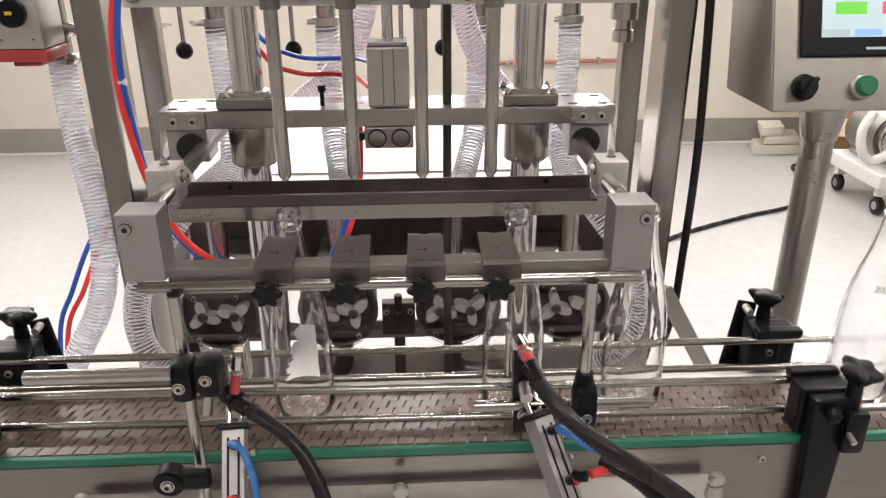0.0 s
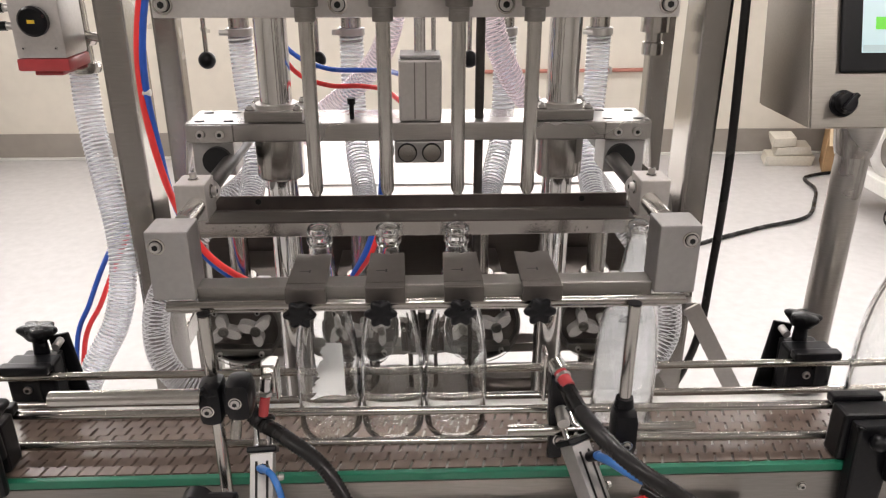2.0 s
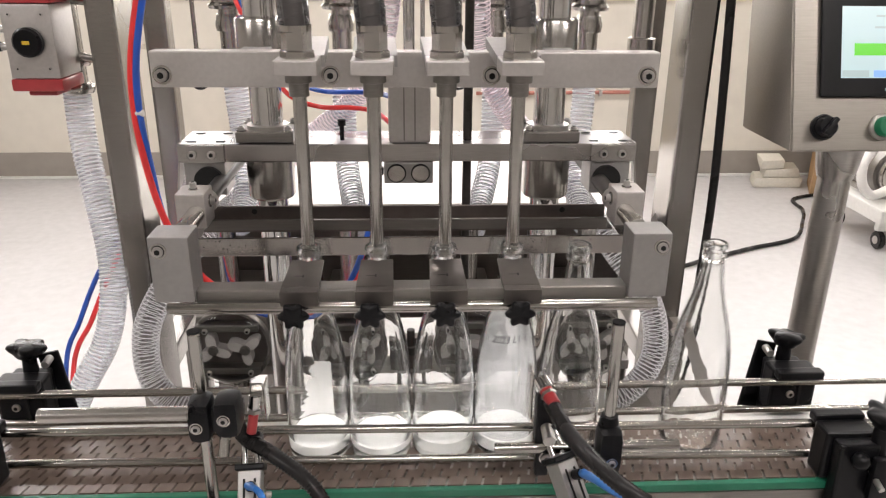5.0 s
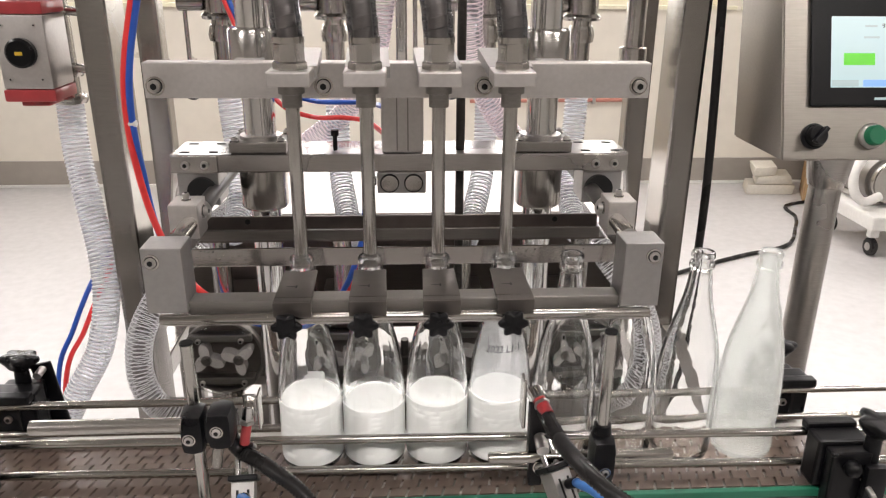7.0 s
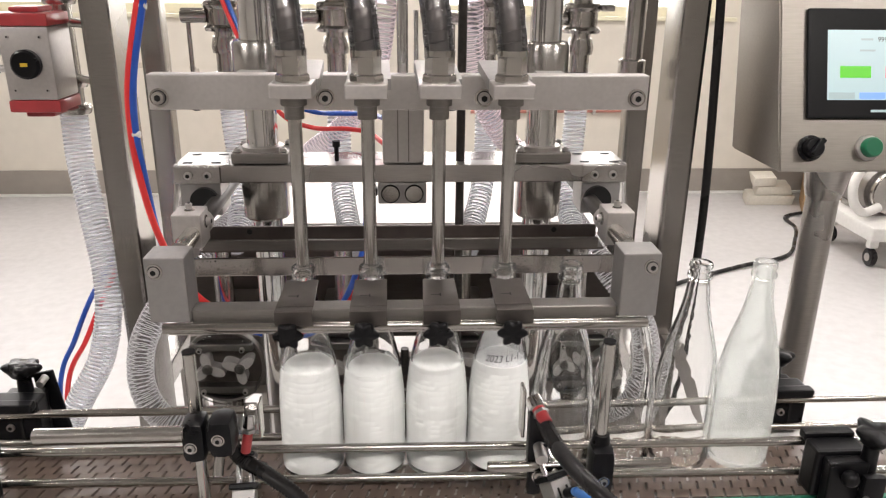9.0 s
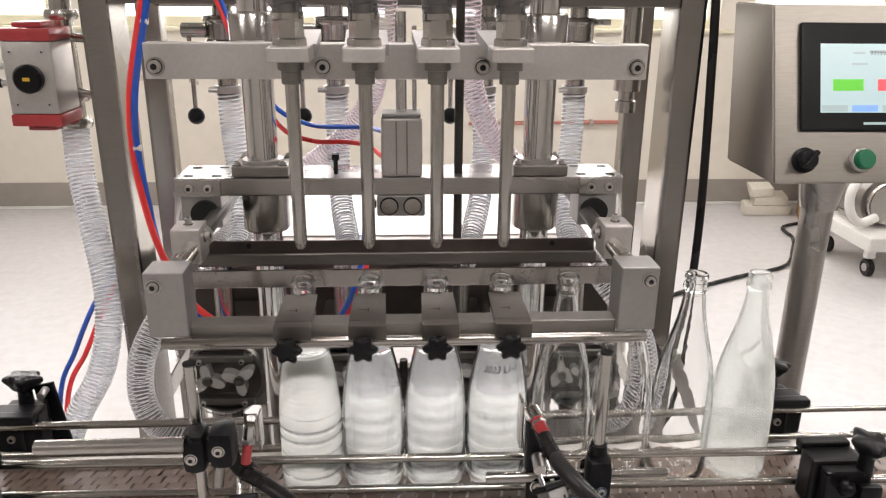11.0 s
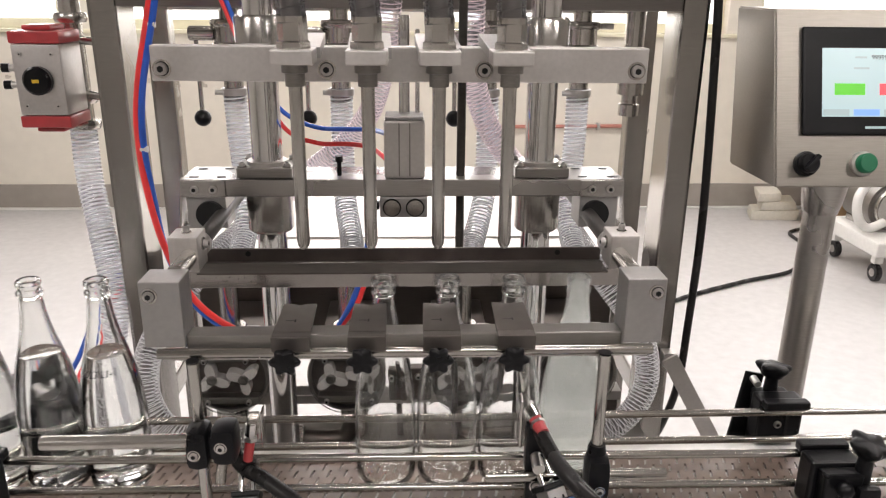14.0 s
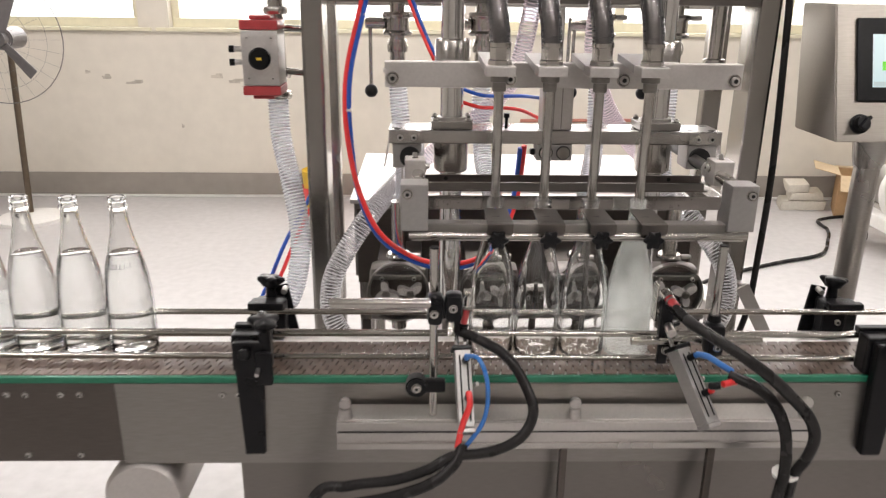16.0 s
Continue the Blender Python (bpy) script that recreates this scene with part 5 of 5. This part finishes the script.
# ---- far clutter ----
fan = thing("standing_fan", "dark industrial standing fan with wire cage", "fan")
FX, FY, FZ = -3.12, 5.1, 1.31
part("pole", rod((FX - 0.05, FY + 0.08, 0.05), (FX, FY + 0.08, FZ), 0.022, 14), BRONZE, fan, "", 40)
part("base", lathe([(0, 0), (0.24, 0), (0.24, 0.025), (0.18, 0.04), (0.03, 0.06), (0, 0.06)], 36, at=(FX - 0.05, FY + 0.08, 0)), WHITE_PE, fan, "", 40)
part("motor", rod((FX, FY - 0.02, FZ), (FX, FY + 0.2, FZ), 0.075, 24, bevel=0.01), FAN_GREY, fan, "", 40)
part("hub", rod((FX, FY - 0.07, FZ), (FX, FY - 0.02, FZ), 0.05, 20), FAN_GREY, fan, "", 40)
for k in range(3):
    bm = box(-0.05, 0.05, -0.004, 0.004, 0.05, 0.31, 0.003)
    for v in bm.verts:
        v.co.x *= 0.6 + 1.2 * (v.co.z - 0.05)
        v.co.y += 0.35 * v.co.x
    bl = part("blade", bm, FAN_GREY, fan, "", 40)
    bl.matrix_basis = Matrix.Translation((FX, FY - 0.05, FZ)) @ pose(0, 0, 0, 0, 20 + 120 * k, 0)
bm = bmesh.new()
for rr in (0.43, 0.33, 0.22, 0.1):
    pts = [Vector((FX + rr * math.cos(a), FY - 0.05 - 0.08 * (1 - rr / 0.43), FZ + rr * math.sin(a))) for a in [2 * math.pi * k / 40 for k in range(41)]]
    tube(pts, 0.0009 if rr < 0.4 else 0.0035, 5, bm)
for k in range(28):
    a = 2 * math.pi * k / 28
    rod((FX + 0.05 * math.cos(a), FY - 0.13, FZ + 0.05 * math.sin(a)), (FX + 0.43 * math.cos(a), FY - 0.05, FZ + 0.43 * math.sin(a)), 0.0007, 4, bm)
part("cage", bm, FAN_GREY, fan)

carton = thing("cardboard_box", "open brown cardboard box by the far wall", "box")
part("carton_wall", box(2.92, 3.42, 5.45, 5.458, 0, 0.33, 0.001), CARD, carton)
part("carton_wall", box(2.92, 3.42, 5.80, 5.808, 0, 0.33, 0.001), CARD, carton)
part("carton_wall", box(2.92, 2.928, 5.4585, 5.7995, 0, 0.33, 0.001), CARD, carton)
part("carton_wall", box(3.412, 3.42, 5.4585, 5.7995, 0, 0.33, 0.001), CARD, carton)
part("carton_floor", box(2.929, 3.411, 5.459, 5.799, 0, 0.008, 0), CARD, carton)
for fx0, fy0, turn, droop, wide in ((3.17, 5.452, 180, 28, 0.25), (2.922, 5.63, 90, -12, 0.17), (3.418, 5.63, -90, 25, 0.17), (3.17, 5.806, 0, 8, 0.25)):
    fl = part("flap", box(-wide, wide, 0.0, 0.19, -0.003, 0.003, 0.001), CARD_IN, carton, "pale inside of an open flap")
    fl.matrix_basis = pose(fx0, fy0, 0.334, 0, 0, turn) @ pose(0, 0, 0, -droop, 0, 0)
carton.matrix_world = pose(3.30, 5.40, 0, 0, 0, -24) @ Matrix.Translation((-3.17, -5.63, 0))
for dx, dz, w in ((0, 0, 0.36), (0.05, 0.0805, 0.28), (0.02, 0.1505, 0.18)):
    fb = solid("foam_block", box(2.69 + dx, 2.69 + dx + w, 5.52, 5.74, dz + 0.0005, dz + 0.078 - (0.01 if dz else 0), 0.012), STYRO, "dull cream packing foam block by the wall", "foam block", "foam blocks")
    for v in fb.data.vertices:
        v.co.x += 0.25 * (v.co.y - 5.63) + 0.03 * noise.noise(v.co * 9)
        v.co.y += 0.03 * noise.noise(v.co * 7 + Vector((5, 0, 0)))

cart = thing("trolley_pump", "white trolley with steel motor pump on black castors", "trolley")
for ax, ay in ((2.86, 4.25), (3.4, 4.25), (2.86, 4.7), (3.4, 4.7)):
    w = part("castor_wheel", rod((ax - 0.018, ay, 0.055), (ax + 0.018, ay, 0.055), 0.055, 24, bevel=0.006), RUBBER, cart, "black castor wheel", 40)
    part("hub", rod((ax - 0.021, ay, 0.055), (ax + 0.021, ay, 0.055), 0.025, 18), BOLT, w, "", 40)
    part("fork", box(ax - 0.028, ax + 0.028, ay - 0.02, ay + 0.02, 0.115, 0.17, 0.004), WHITE_PE, cart)
part("deck", box(2.80, 3.46, 4.18, 4.78, 0.171, 0.26, 0.012), WHITE_PE, cart)
part("motor", rod((3.0, 4.4, 0.42), (3.0, 4.75, 0.42), 0.15, 32, bevel=0.02), PANEL, cart, "round steel pump motor", 40)
part("motor_ring", rod((3.0, 4.36, 0.42), (3.0, 4.40, 0.42), 0.13, 32, bevel=0.008), PIPE, cart, "", 40)
part("motor_foot", box(2.9, 3.1, 4.42, 4.72, 0.261, 0.30, 0.004), STEEL, cart)
part("hose_coil", tube(smooth_path([(2.78, 4.35, 0.60), (2.72, 4.33, 0.50), (2.74, 4.33, 0.38), (2.82, 4.34, 0.31), (2.92, 4.35, 0.34)], 10), 0.028, 14), WHITE_PE, cart, "cream suction hose", 60)
bk = thing("plastic_bucket", "yellow plastic bucket with red band on the floor", "bucket")
part("bucket_wall", lathe([(0, 0), (0.13, 0), (0.16, 0.30), (0.153, 0.30), (0.125, 0.006), (0, 0.006)], 32, at=(-1.05, 5.6, 0)), YELLOW, bk, "", 40)
part("band", lathe([(0.148, 0.06), (0.152, 0.06), (0.165, 0.17), (0.161, 0.17)], 32, at=(-1.05, 5.6, 0)), RED_TUBE, bk, "", 40)

# ---- bottles ----
H = 0.318
OUT = [(0.0, 0.004), (0.018, 0.003), (0.034, 0.0), (0.041, 0.002), (0.0440, 0.007), (0.0447, 0.016), (0.0447, 0.060), (0.0445, 0.110), (0.0432, 0.135), (0.0405, 0.160), (0.0362, 0.185), (0.0305, 0.208), (0.0248, 0.229), (0.0203, 0.249), (0.0172, 0.268), (0.0153, 0.287), (0.0146, 0.291), (0.0150, 0.293), (0.0170, 0.2955), (0.0174, 0.299), (0.0168, 0.302), (0.0147, 0.3045), (0.0145, 0.308), (0.0162, 0.310), (0.0165, 0.313), (0.0158, 0.3165), (0.0142, H)]
INN = [(0.0118, 0.3175), (0.0108, 0.314), (0.0105, 0.295), (0.0122, 0.285), (0.0142, 0.266), (0.0172, 0.248), (0.0217, 0.228), (0.0274, 0.207), (0.0331, 0.184), (0.0374, 0.159), (0.0401, 0.134), (0.0413, 0.110), (0.0415, 0.060), (0.0412, 0.018), (0.039, 0.011), (0.030, 0.008), (0.012, 0.0105), (0.0, 0.0115)]
inner_r = sorted((z, r) for r, z in INN if 0.012 < z < 0.30)


def radius_at(z):
    for (z0, r0), (z1, r1) in zip(inner_r, inner_r[1:]):
        if z <= z1:
            return r0 + (r1 - r0) * (z - z0) / (z1 - z0)
    return 0.01


def bottle(x, mat, label):
    th = thing("glass_bottle", label, "bottle", "bottles on the conveyor", (x, 1.042, BELT_Z))
    b = part("glass_body", lathe(OUT + INN, 48), mat, th, "", 50)
    b.visible_shadow = False
    return th


BOTTOM, FULL = 0.0117, 0.210
DISCS, RINGS = 26, 11
bottles, froth, water = [], [], []
CLEAR = "tall clear glass bottle on the conveyor belt"
KINDS = [(GLASS, "clear glass bottle with a scrap of white label"), (GLASS, CLEAR), (GLASS, CLEAR), (GLASS, "misted pale glass bottle with grey marker writing"), (GLASS, CLEAR), (GLASS, CLEAR), (GLASS, CLEAR), (FILM, "frosted glass bottle wrapped in wet clear film")]
for i, (mat, lab) in enumerate(KINDS):
    b = bottle(0.7, mat, lab)
    bottles.append(b)
    if i > 3:
        continue
    for k in range(DISCS):
        zk = BOTTOM + (FULL - BOTTOM) * (k + 0.5) / DISCS
        r, rb = radius_at(zk) + 0.0013, radius_at(max(zk - 0.0105, 0.02)) + 0.0012
        bm = lathe([(0, 0.0), (rb - 0.003, 0.0), (rb, 0.0012), (r, 0.0100), (r * 0.97, 0.0108), (r * 0.86, 0.0112), (r * 0.74, 0.0100), (r * 0.5, 0.0085), (r * 0.25, 0.0092), (0, 0.0094)], 36)
        for v in bm.verts:
            v.co.z += (0.0018 if v.co.z > 0.0101 or (v.co.xy.length < r * 0.8 and v.co.z > 0.005) else 0) * noise.noise(v.co * 110 + Vector((i, k, 0)))
        froth.append((i, k, zk, part("froth_layer", bm, FOAM, b, "white froth in the water", 50)))
    for k in range(RINGS):
        z0, z1 = BOTTOM + (FULL - BOTTOM) * k / RINGS, BOTTOM + (FULL - BOTTOM) * (k + 1) / RINGS
        prof = [(radius_at(z0 + (z1 - z0) * q / 3) - 0.0004, (z1 - z0) * q / 3) for q in range(4)]
        if k == 0:
            prof = [(0, 0.0), (prof[0][0] - 0.004, 0.0)] + [(prof[0][0], 0.003)] + prof[1:]
        if k == RINGS - 1:
            prof = prof + [(prof[-1][0] - 0.001, prof[-1][1] - 0.0006), (0, prof[-1][1] - 0.0006)]
        w = part("water_layer", lathe(prof, 40), WATER, b, "clear water", 60)
        w.visible_shadow = False
        water.append((i, k, z0, z1, w))
# fine air bubbles that hang in the water after filling
CLOUDS, cloud_mesh, clouds = 4, [], []
rng = random.Random(31)
for k in range(CLOUDS):
    z0, z1 = BOTTOM + (FULL - BOTTOM) * k / CLOUDS, BOTTOM + (FULL - BOTTOM) * (k + 1) / CLOUDS
    vs, fs = [], []
    for q in range(600):
        z = rng.uniform(z0 + 0.001, z1 - 0.001)
        rr, an, s = (radius_at(z) - 0.0022) * math.sqrt(rng.random()), rng.uniform(0, 6.283), rng.uniform(0.00015, 0.0004)
        cxb, cyb, o = rr * math.cos(an), rr * math.sin(an), len(vs)
        vs += [(cxb + s, cyb, z - z0), (cxb - s, cyb, z - z0), (cxb, cyb + s, z - z0), (cxb, cyb - s, z - z0), (cxb, cyb, z - z0 + s), (cxb, cyb, z - z0 - s)]
        fs += [(o + i0, o + i1, o + i2) for i0, i1, i2 in ((0, 2, 4), (2, 1, 4), (1, 3, 4), (3, 0, 4), (2, 0, 5), (1, 2, 5), (3, 1, 5), (0, 3, 5))]
    me = bpy.data.meshes.new("bubble_cloud")
    me.from_pydata(vs, [], fs)
    me.materials.append(FOAM)
    for i in range(4):
        cb = new("bubble_cloud", me)
        cb.parent = bottles[i]
        cb["label"], cb["kind"] = "fine white air bubbles", "stuff"
        clouds.append((i, k, z0, z1, cb))
# milky haze of bubbles in the fresh water, and the mist on the wall of the writing bottle, in short rings
def film_ring(name, z0, z1, inset, mat, parent, label, shells):
    bm = bmesh.new()
    for f in shells:
        out = [((radius_at(z0 + (z1 - z0) * q / 4) - inset) * f, (z1 - z0) * q / 4) for q in range(5)]
        lathe(out + [(r - 0.0004, z) for r, z in out[::-1]] + out[:1], 40, bm)
    ob = part(name, bm, mat, parent, label, 60)
    ob.visible_shadow = False
    return ob


HAZES, MISTS, MIST_TOP = 7, 10, 0.298
hazes, mists = [], []
for i in range(4):
    for k in range(HAZES):
        z0, z1 = BOTTOM + (FULL - BOTTOM) * k / HAZES, BOTTOM + (FULL - BOTTOM) * (k + 1) / HAZES
        hazes.append((i, k, z0, film_ring("bubble_haze", z0, z1, 0.0012, HAZE, bottles[i], "milky haze of fine bubbles", (1.0, 0.6))))
for k in range(MISTS):
    z0, z1 = BOTTOM + (MIST_TOP - BOTTOM) * k / MISTS, BOTTOM + (MIST_TOP - BOTTOM) * (k + 1) / MISTS
    mists.append((k, z0, z1, film_ring("mist", z0, z1, 0.0008, MIST, bottles[3], "pale mist on the glass", (1.0,))))
bm = bmesh.new()
grid = {}
ROWS_T, rng = 28, random.Random(23)
for q in range(ROWS_T):
    f = q / (ROWS_T - 1)
    jag = 0.012 * noise.noise(Vector((q * 0.55, 3.1, 0))) + 0.006 * noise.noise(Vector((q * 1.7, 8.3, 0)))
    wide = 0.054 - 0.026 * f + jag
    for a in range(9):
        x = 0.020 - wide * a / 8 - 0.002 * f
        ang = math.acos(max(-1, min(1, x / 0.0453)))
        grid[a, q] = bm.verts.new((0.0453 * math.cos(ang), 0.0453 * math.sin(ang), 0.028 + 0.0905 * f + (0.003 * noise.noise(Vector((a * 0.8, 1.0, 0))) if q == ROWS_T - 1 else 0)))
for q in range(ROWS_T - 1):
    for a in range(8):
        bm.faces.new((grid[a, q], grid[a + 1, q], grid[a + 1, q + 1], grid[a, q + 1]))
part("label_scrap", bm, LABEL, bottles[0], "torn white paper label")


def outer_r(z):
    prof = sorted((q, r) for r, q in OUT if q > 0.01)
    for (z0, r0), (z1, r1) in zip(prof, prof[1:]):
        if z <= z1:
            return r0 + (r1 - r0) * max(0, z - z0) / (z1 - z0)
    return 0.014


rng = random.Random(12)
bm = bmesh.new()
for k in range(24):
    z, a = rng.uniform(0.16, 0.262), radians(rng.uniform(-165, -10))
    dz, da = rng.choice((-1, 1)) * rng.uniform(0.012, 0.05), rng.choice((-1, 1)) * rng.uniform(0.15, 0.9)
    pts = []
    for q in range(9):
        f = q / 8
        zz, aa = z + dz * f + 0.0015 * math.sin(7 * f + k), a + da * f
        rr = outer_r(zz) + 0.0006
        pts.append(Vector((rr * math.cos(aa), rr * math.sin(aa), zz)))
    tube(pts, rng.uniform(0.00015, 0.00038), 5, bm)
wr = part("film_wrinkle", bm, ALU_D, bottles[7], "fine wrinkles of clear film", 60)
wr["kind"] = "stuff"
cu = bpy.data.curves.new("marker_text", "FONT")
cu.body, cu.size, cu.extrude, cu.shear = "2023 L1-1", 0.0140, 0.0, 0.2
tmp = new("tmp", cu)
me = bpy.data.meshes.new_from_object(tmp.evaluated_get(bpy.context.evaluated_depsgraph_get()))
bpy.data.objects.remove(tmp)
for v in me.vertices:
    z = 0.186 + v.co.y + 0.06 * (v.co.x - 0.030)
    rr = outer_r(z) + 0.0006
    a = (v.co.x - 0.030) / 0.040 - math.pi / 2
    v.co = (rr * math.cos(a), rr * math.sin(a), z)
me.materials.append(INK)
mk = new("marker_text", me)
mk.parent = bottles[3]
mk["label"] = "grey marker writing"


# ---- what moves ----
def glide(points, step):
    """Rows of (time, value), straight between the given points, at even steps and at the points."""
    times = sorted({round(k * step, 3) for k in range(int(16 / step) + 1)} | {p[0] for p in points} | {16.0})
    out = []
    for t in times:
        for (t0, v0), (t1, v1) in zip(points, points[1:]):
            if t0 <= t <= t1:
                out.append((t, v0 + (v1 - v0) * (t - t0) / (t1 - t0) if t1 > t0 else v1))
                break
    return out


def run_in(stop, x_ref, t_ref, leave=None, stop2=None):
    """A bottle's way on the belt: in at belt speed, waits at stop, leaves, and may wait again at stop2."""
    pts = [(0.0, max(stop, x_ref + SPEED * t_ref))]
    if pts[0][1] > stop:
        pts.append((round((pts[0][1] - stop) / SPEED, 3), stop))
    if leave is not None:
        pts.append((leave, stop))
        if stop2 is None:
            pts.append((16.0, stop - SPEED * (16.0 - leave)))
        else:
            pts.append((round(leave + (stop - stop2) / SPEED, 3), stop2))
    if pts[-1][0] < 16:
        pts.append((16.0, pts[-1][1]))
    return pts


BOTTLE_WAYS = [
    run_in(-0.110, -0.110, 0, 11.36), run_in(-0.0195, -0.010, 1.0, 11.36), run_in(0.071, 0.172, 1.0, 11.36), run_in(0.1615, 0.421, 1.5, 11.36),
    run_in(0.2545, 0.387, 3.5, 12.77, -0.110), run_in(0.345, 0.652, 4.0, 12.77, -0.0195), run_in(0.4365, 0.476, 6.5, 12.77, 0.071), run_in(0.528, 0.637, 6.5, 12.77, 0.1615)]
LEVEL = [(0.0, 0.0), (4.35, 0.0), (6.3, 0.080), (7.0, 0.106), (8.0, 0.136), (9.0, 0.170), (10.3, FULL), (16.0, FULL)]
LAG = [0.0, -0.006, 0.002, 0.004]


def time_of(z):
    """When the level in the bottles passes z."""
    for (t0, v0), (t1, v1) in zip(LEVEL, LEVEL[1:]):
        if v0 < v1 and z <= v1:
            return t0 + (t1 - t0) * max(0.0, (z - v0) / (v1 - v0))
    return 10.3


def motions():
    for b, way in zip(bottles, BOTTLE_WAYS):
        walk(b, [(t, pose(x, 1.042, BELT_Z)) for t, x in glide(way, 0.5)])
    lower = [(0.0, 0.0), (3.58, 0.0), (3.8, -0.024), (4.0, -0.047), (4.15, -0.061), (10.4, -0.061), (10.9, 0.0), (15.40, 0.0), (15.5, -0.011), (15.7, -0.036), (15.9, -0.060), (16.0, -0.061)]
    walk(head, [(t, pose(0, 0, z)) for t, z in glide(lower, 0.5)])
    slide = [(0.0, 0.0), (3.12, 0.0), (3.2, 0.012), (3.3, 0.034), (3.4, 0.042), (10.95, 0.042), (11.2, 0.0), (15.12, 0.0), (15.22, 0.018), (15.36, 0.042), (16.0, 0.042)]
    walk(car, [(t, pose(0, y, 0)) for t, y in glide(slide, 0.5)])
    # layers wait under the belt, each joins the column as the level passes it; the froth settles once the bottles are full
    under = -0.020
    for i, k, zk, ob in froth:
        t1, t2 = time_of(zk - 0.006 - LAG[i]), time_of(zk - LAG[i])
        z2 = zk - 0.0105
        t3 = 10.4 + 0.5 * k / DISCS + (0.3 if i == 0 else 0)
        walk(ob, [(t, pose(0, 0, z)) for t, z in [(0.0, under), (t1 - 0.22, under), (t1, max(BOTTOM, z2 - 0.006)), (t2, max(BOTTOM, z2)), (t3, max(BOTTOM, z2)), (t3 + 0.35, under), (16.0, under)]])
    for i, k, z0, z1, ob in water:
        t1, t2 = time_of(z0), time_of(z1)
        walk(ob, [(t, pose(0, 0, z)) for t, z in [(0.0, under - 0.004), (t1 - 0.3, under - 0.004), (t1, z0 - (z1 - z0) * (k > 0)), (t2, z0), (16.0, z0)]])
    # the haze fills the water behind the froth and clears from the foot up; the mist is washed off by the rising water
    for i, k, z0, ob in hazes:
        t1, t2 = 9.4 + 0.1 * k, 12.4 + 0.2 * i + 0.07 * k if i == 0 or k > 1 else 10.9
        walk(ob, [(t, pose(0, 0, z)) for t, z in [(0.0, -0.036), (t1, -0.036), (t1 + 0.4, z0), (t2, z0), (t2 + 0.4, -0.036), (16.0, -0.036)]])
    for k, z0, z1, ob in mists:
        t1 = time_of(z1) + 0.25 + max(0.0, z1 - FULL) * 2
        walk(ob, [(t, pose(0, 0, z)) for t, z in [(0.0, z0), (t1, z0), (t1 + 0.5, -0.036), (16.0, -0.036)]])
    # bubbles rise with the filling and thin out from the foot up
    for i, k, z0, z1, ob in clouds:
        t1, t2 = time_of(z1 - 0.004), 12.95 + 0.12 * k + 0.08 * i
        walk(ob, [(t, pose(0, 0, z)) for t, z in [(0.0, -0.062), (t1 - 0.15, -0.062), (t1 + 0.15, z0), (t2, z0), (t2 + 0.5, -0.062), (16.0, -0.062)]])
    # pump rotors turn while the bottles fill
    for ob, way, cx, cz, y, a0 in rotors:
        rows = [(0.0, pose(cx, y, cz, 0, a0, 0)), (4.2, pose(cx, y, cz, 0, a0, 0))]
        rows += [(4.4 + 0.2 * q, pose(cx, y, cz, 0, a0 + way * 60 * (q + 1), 0)) for q in range(30)]
        rows += [(16.0, pose(cx, y, cz, 0, a0 + way * 1800, 0))]
        walk(ob, rows)
    for i, ln in enumerate(belt_links):
        times = [float(t) for t in range(17)]
        for q in range(80):
            t = q * 0.2
            s = (i * LINK + SPEED * t) % LOOP
            if RUN - 0.15 < s < RUN + 0.3 or s > LOOP - 0.3 or s < 0.1:
                times.append(t)
        walk(ln, [(t, belt_pose(i * LINK + SPEED * t)) for t in sorted(set(times))])


motions()
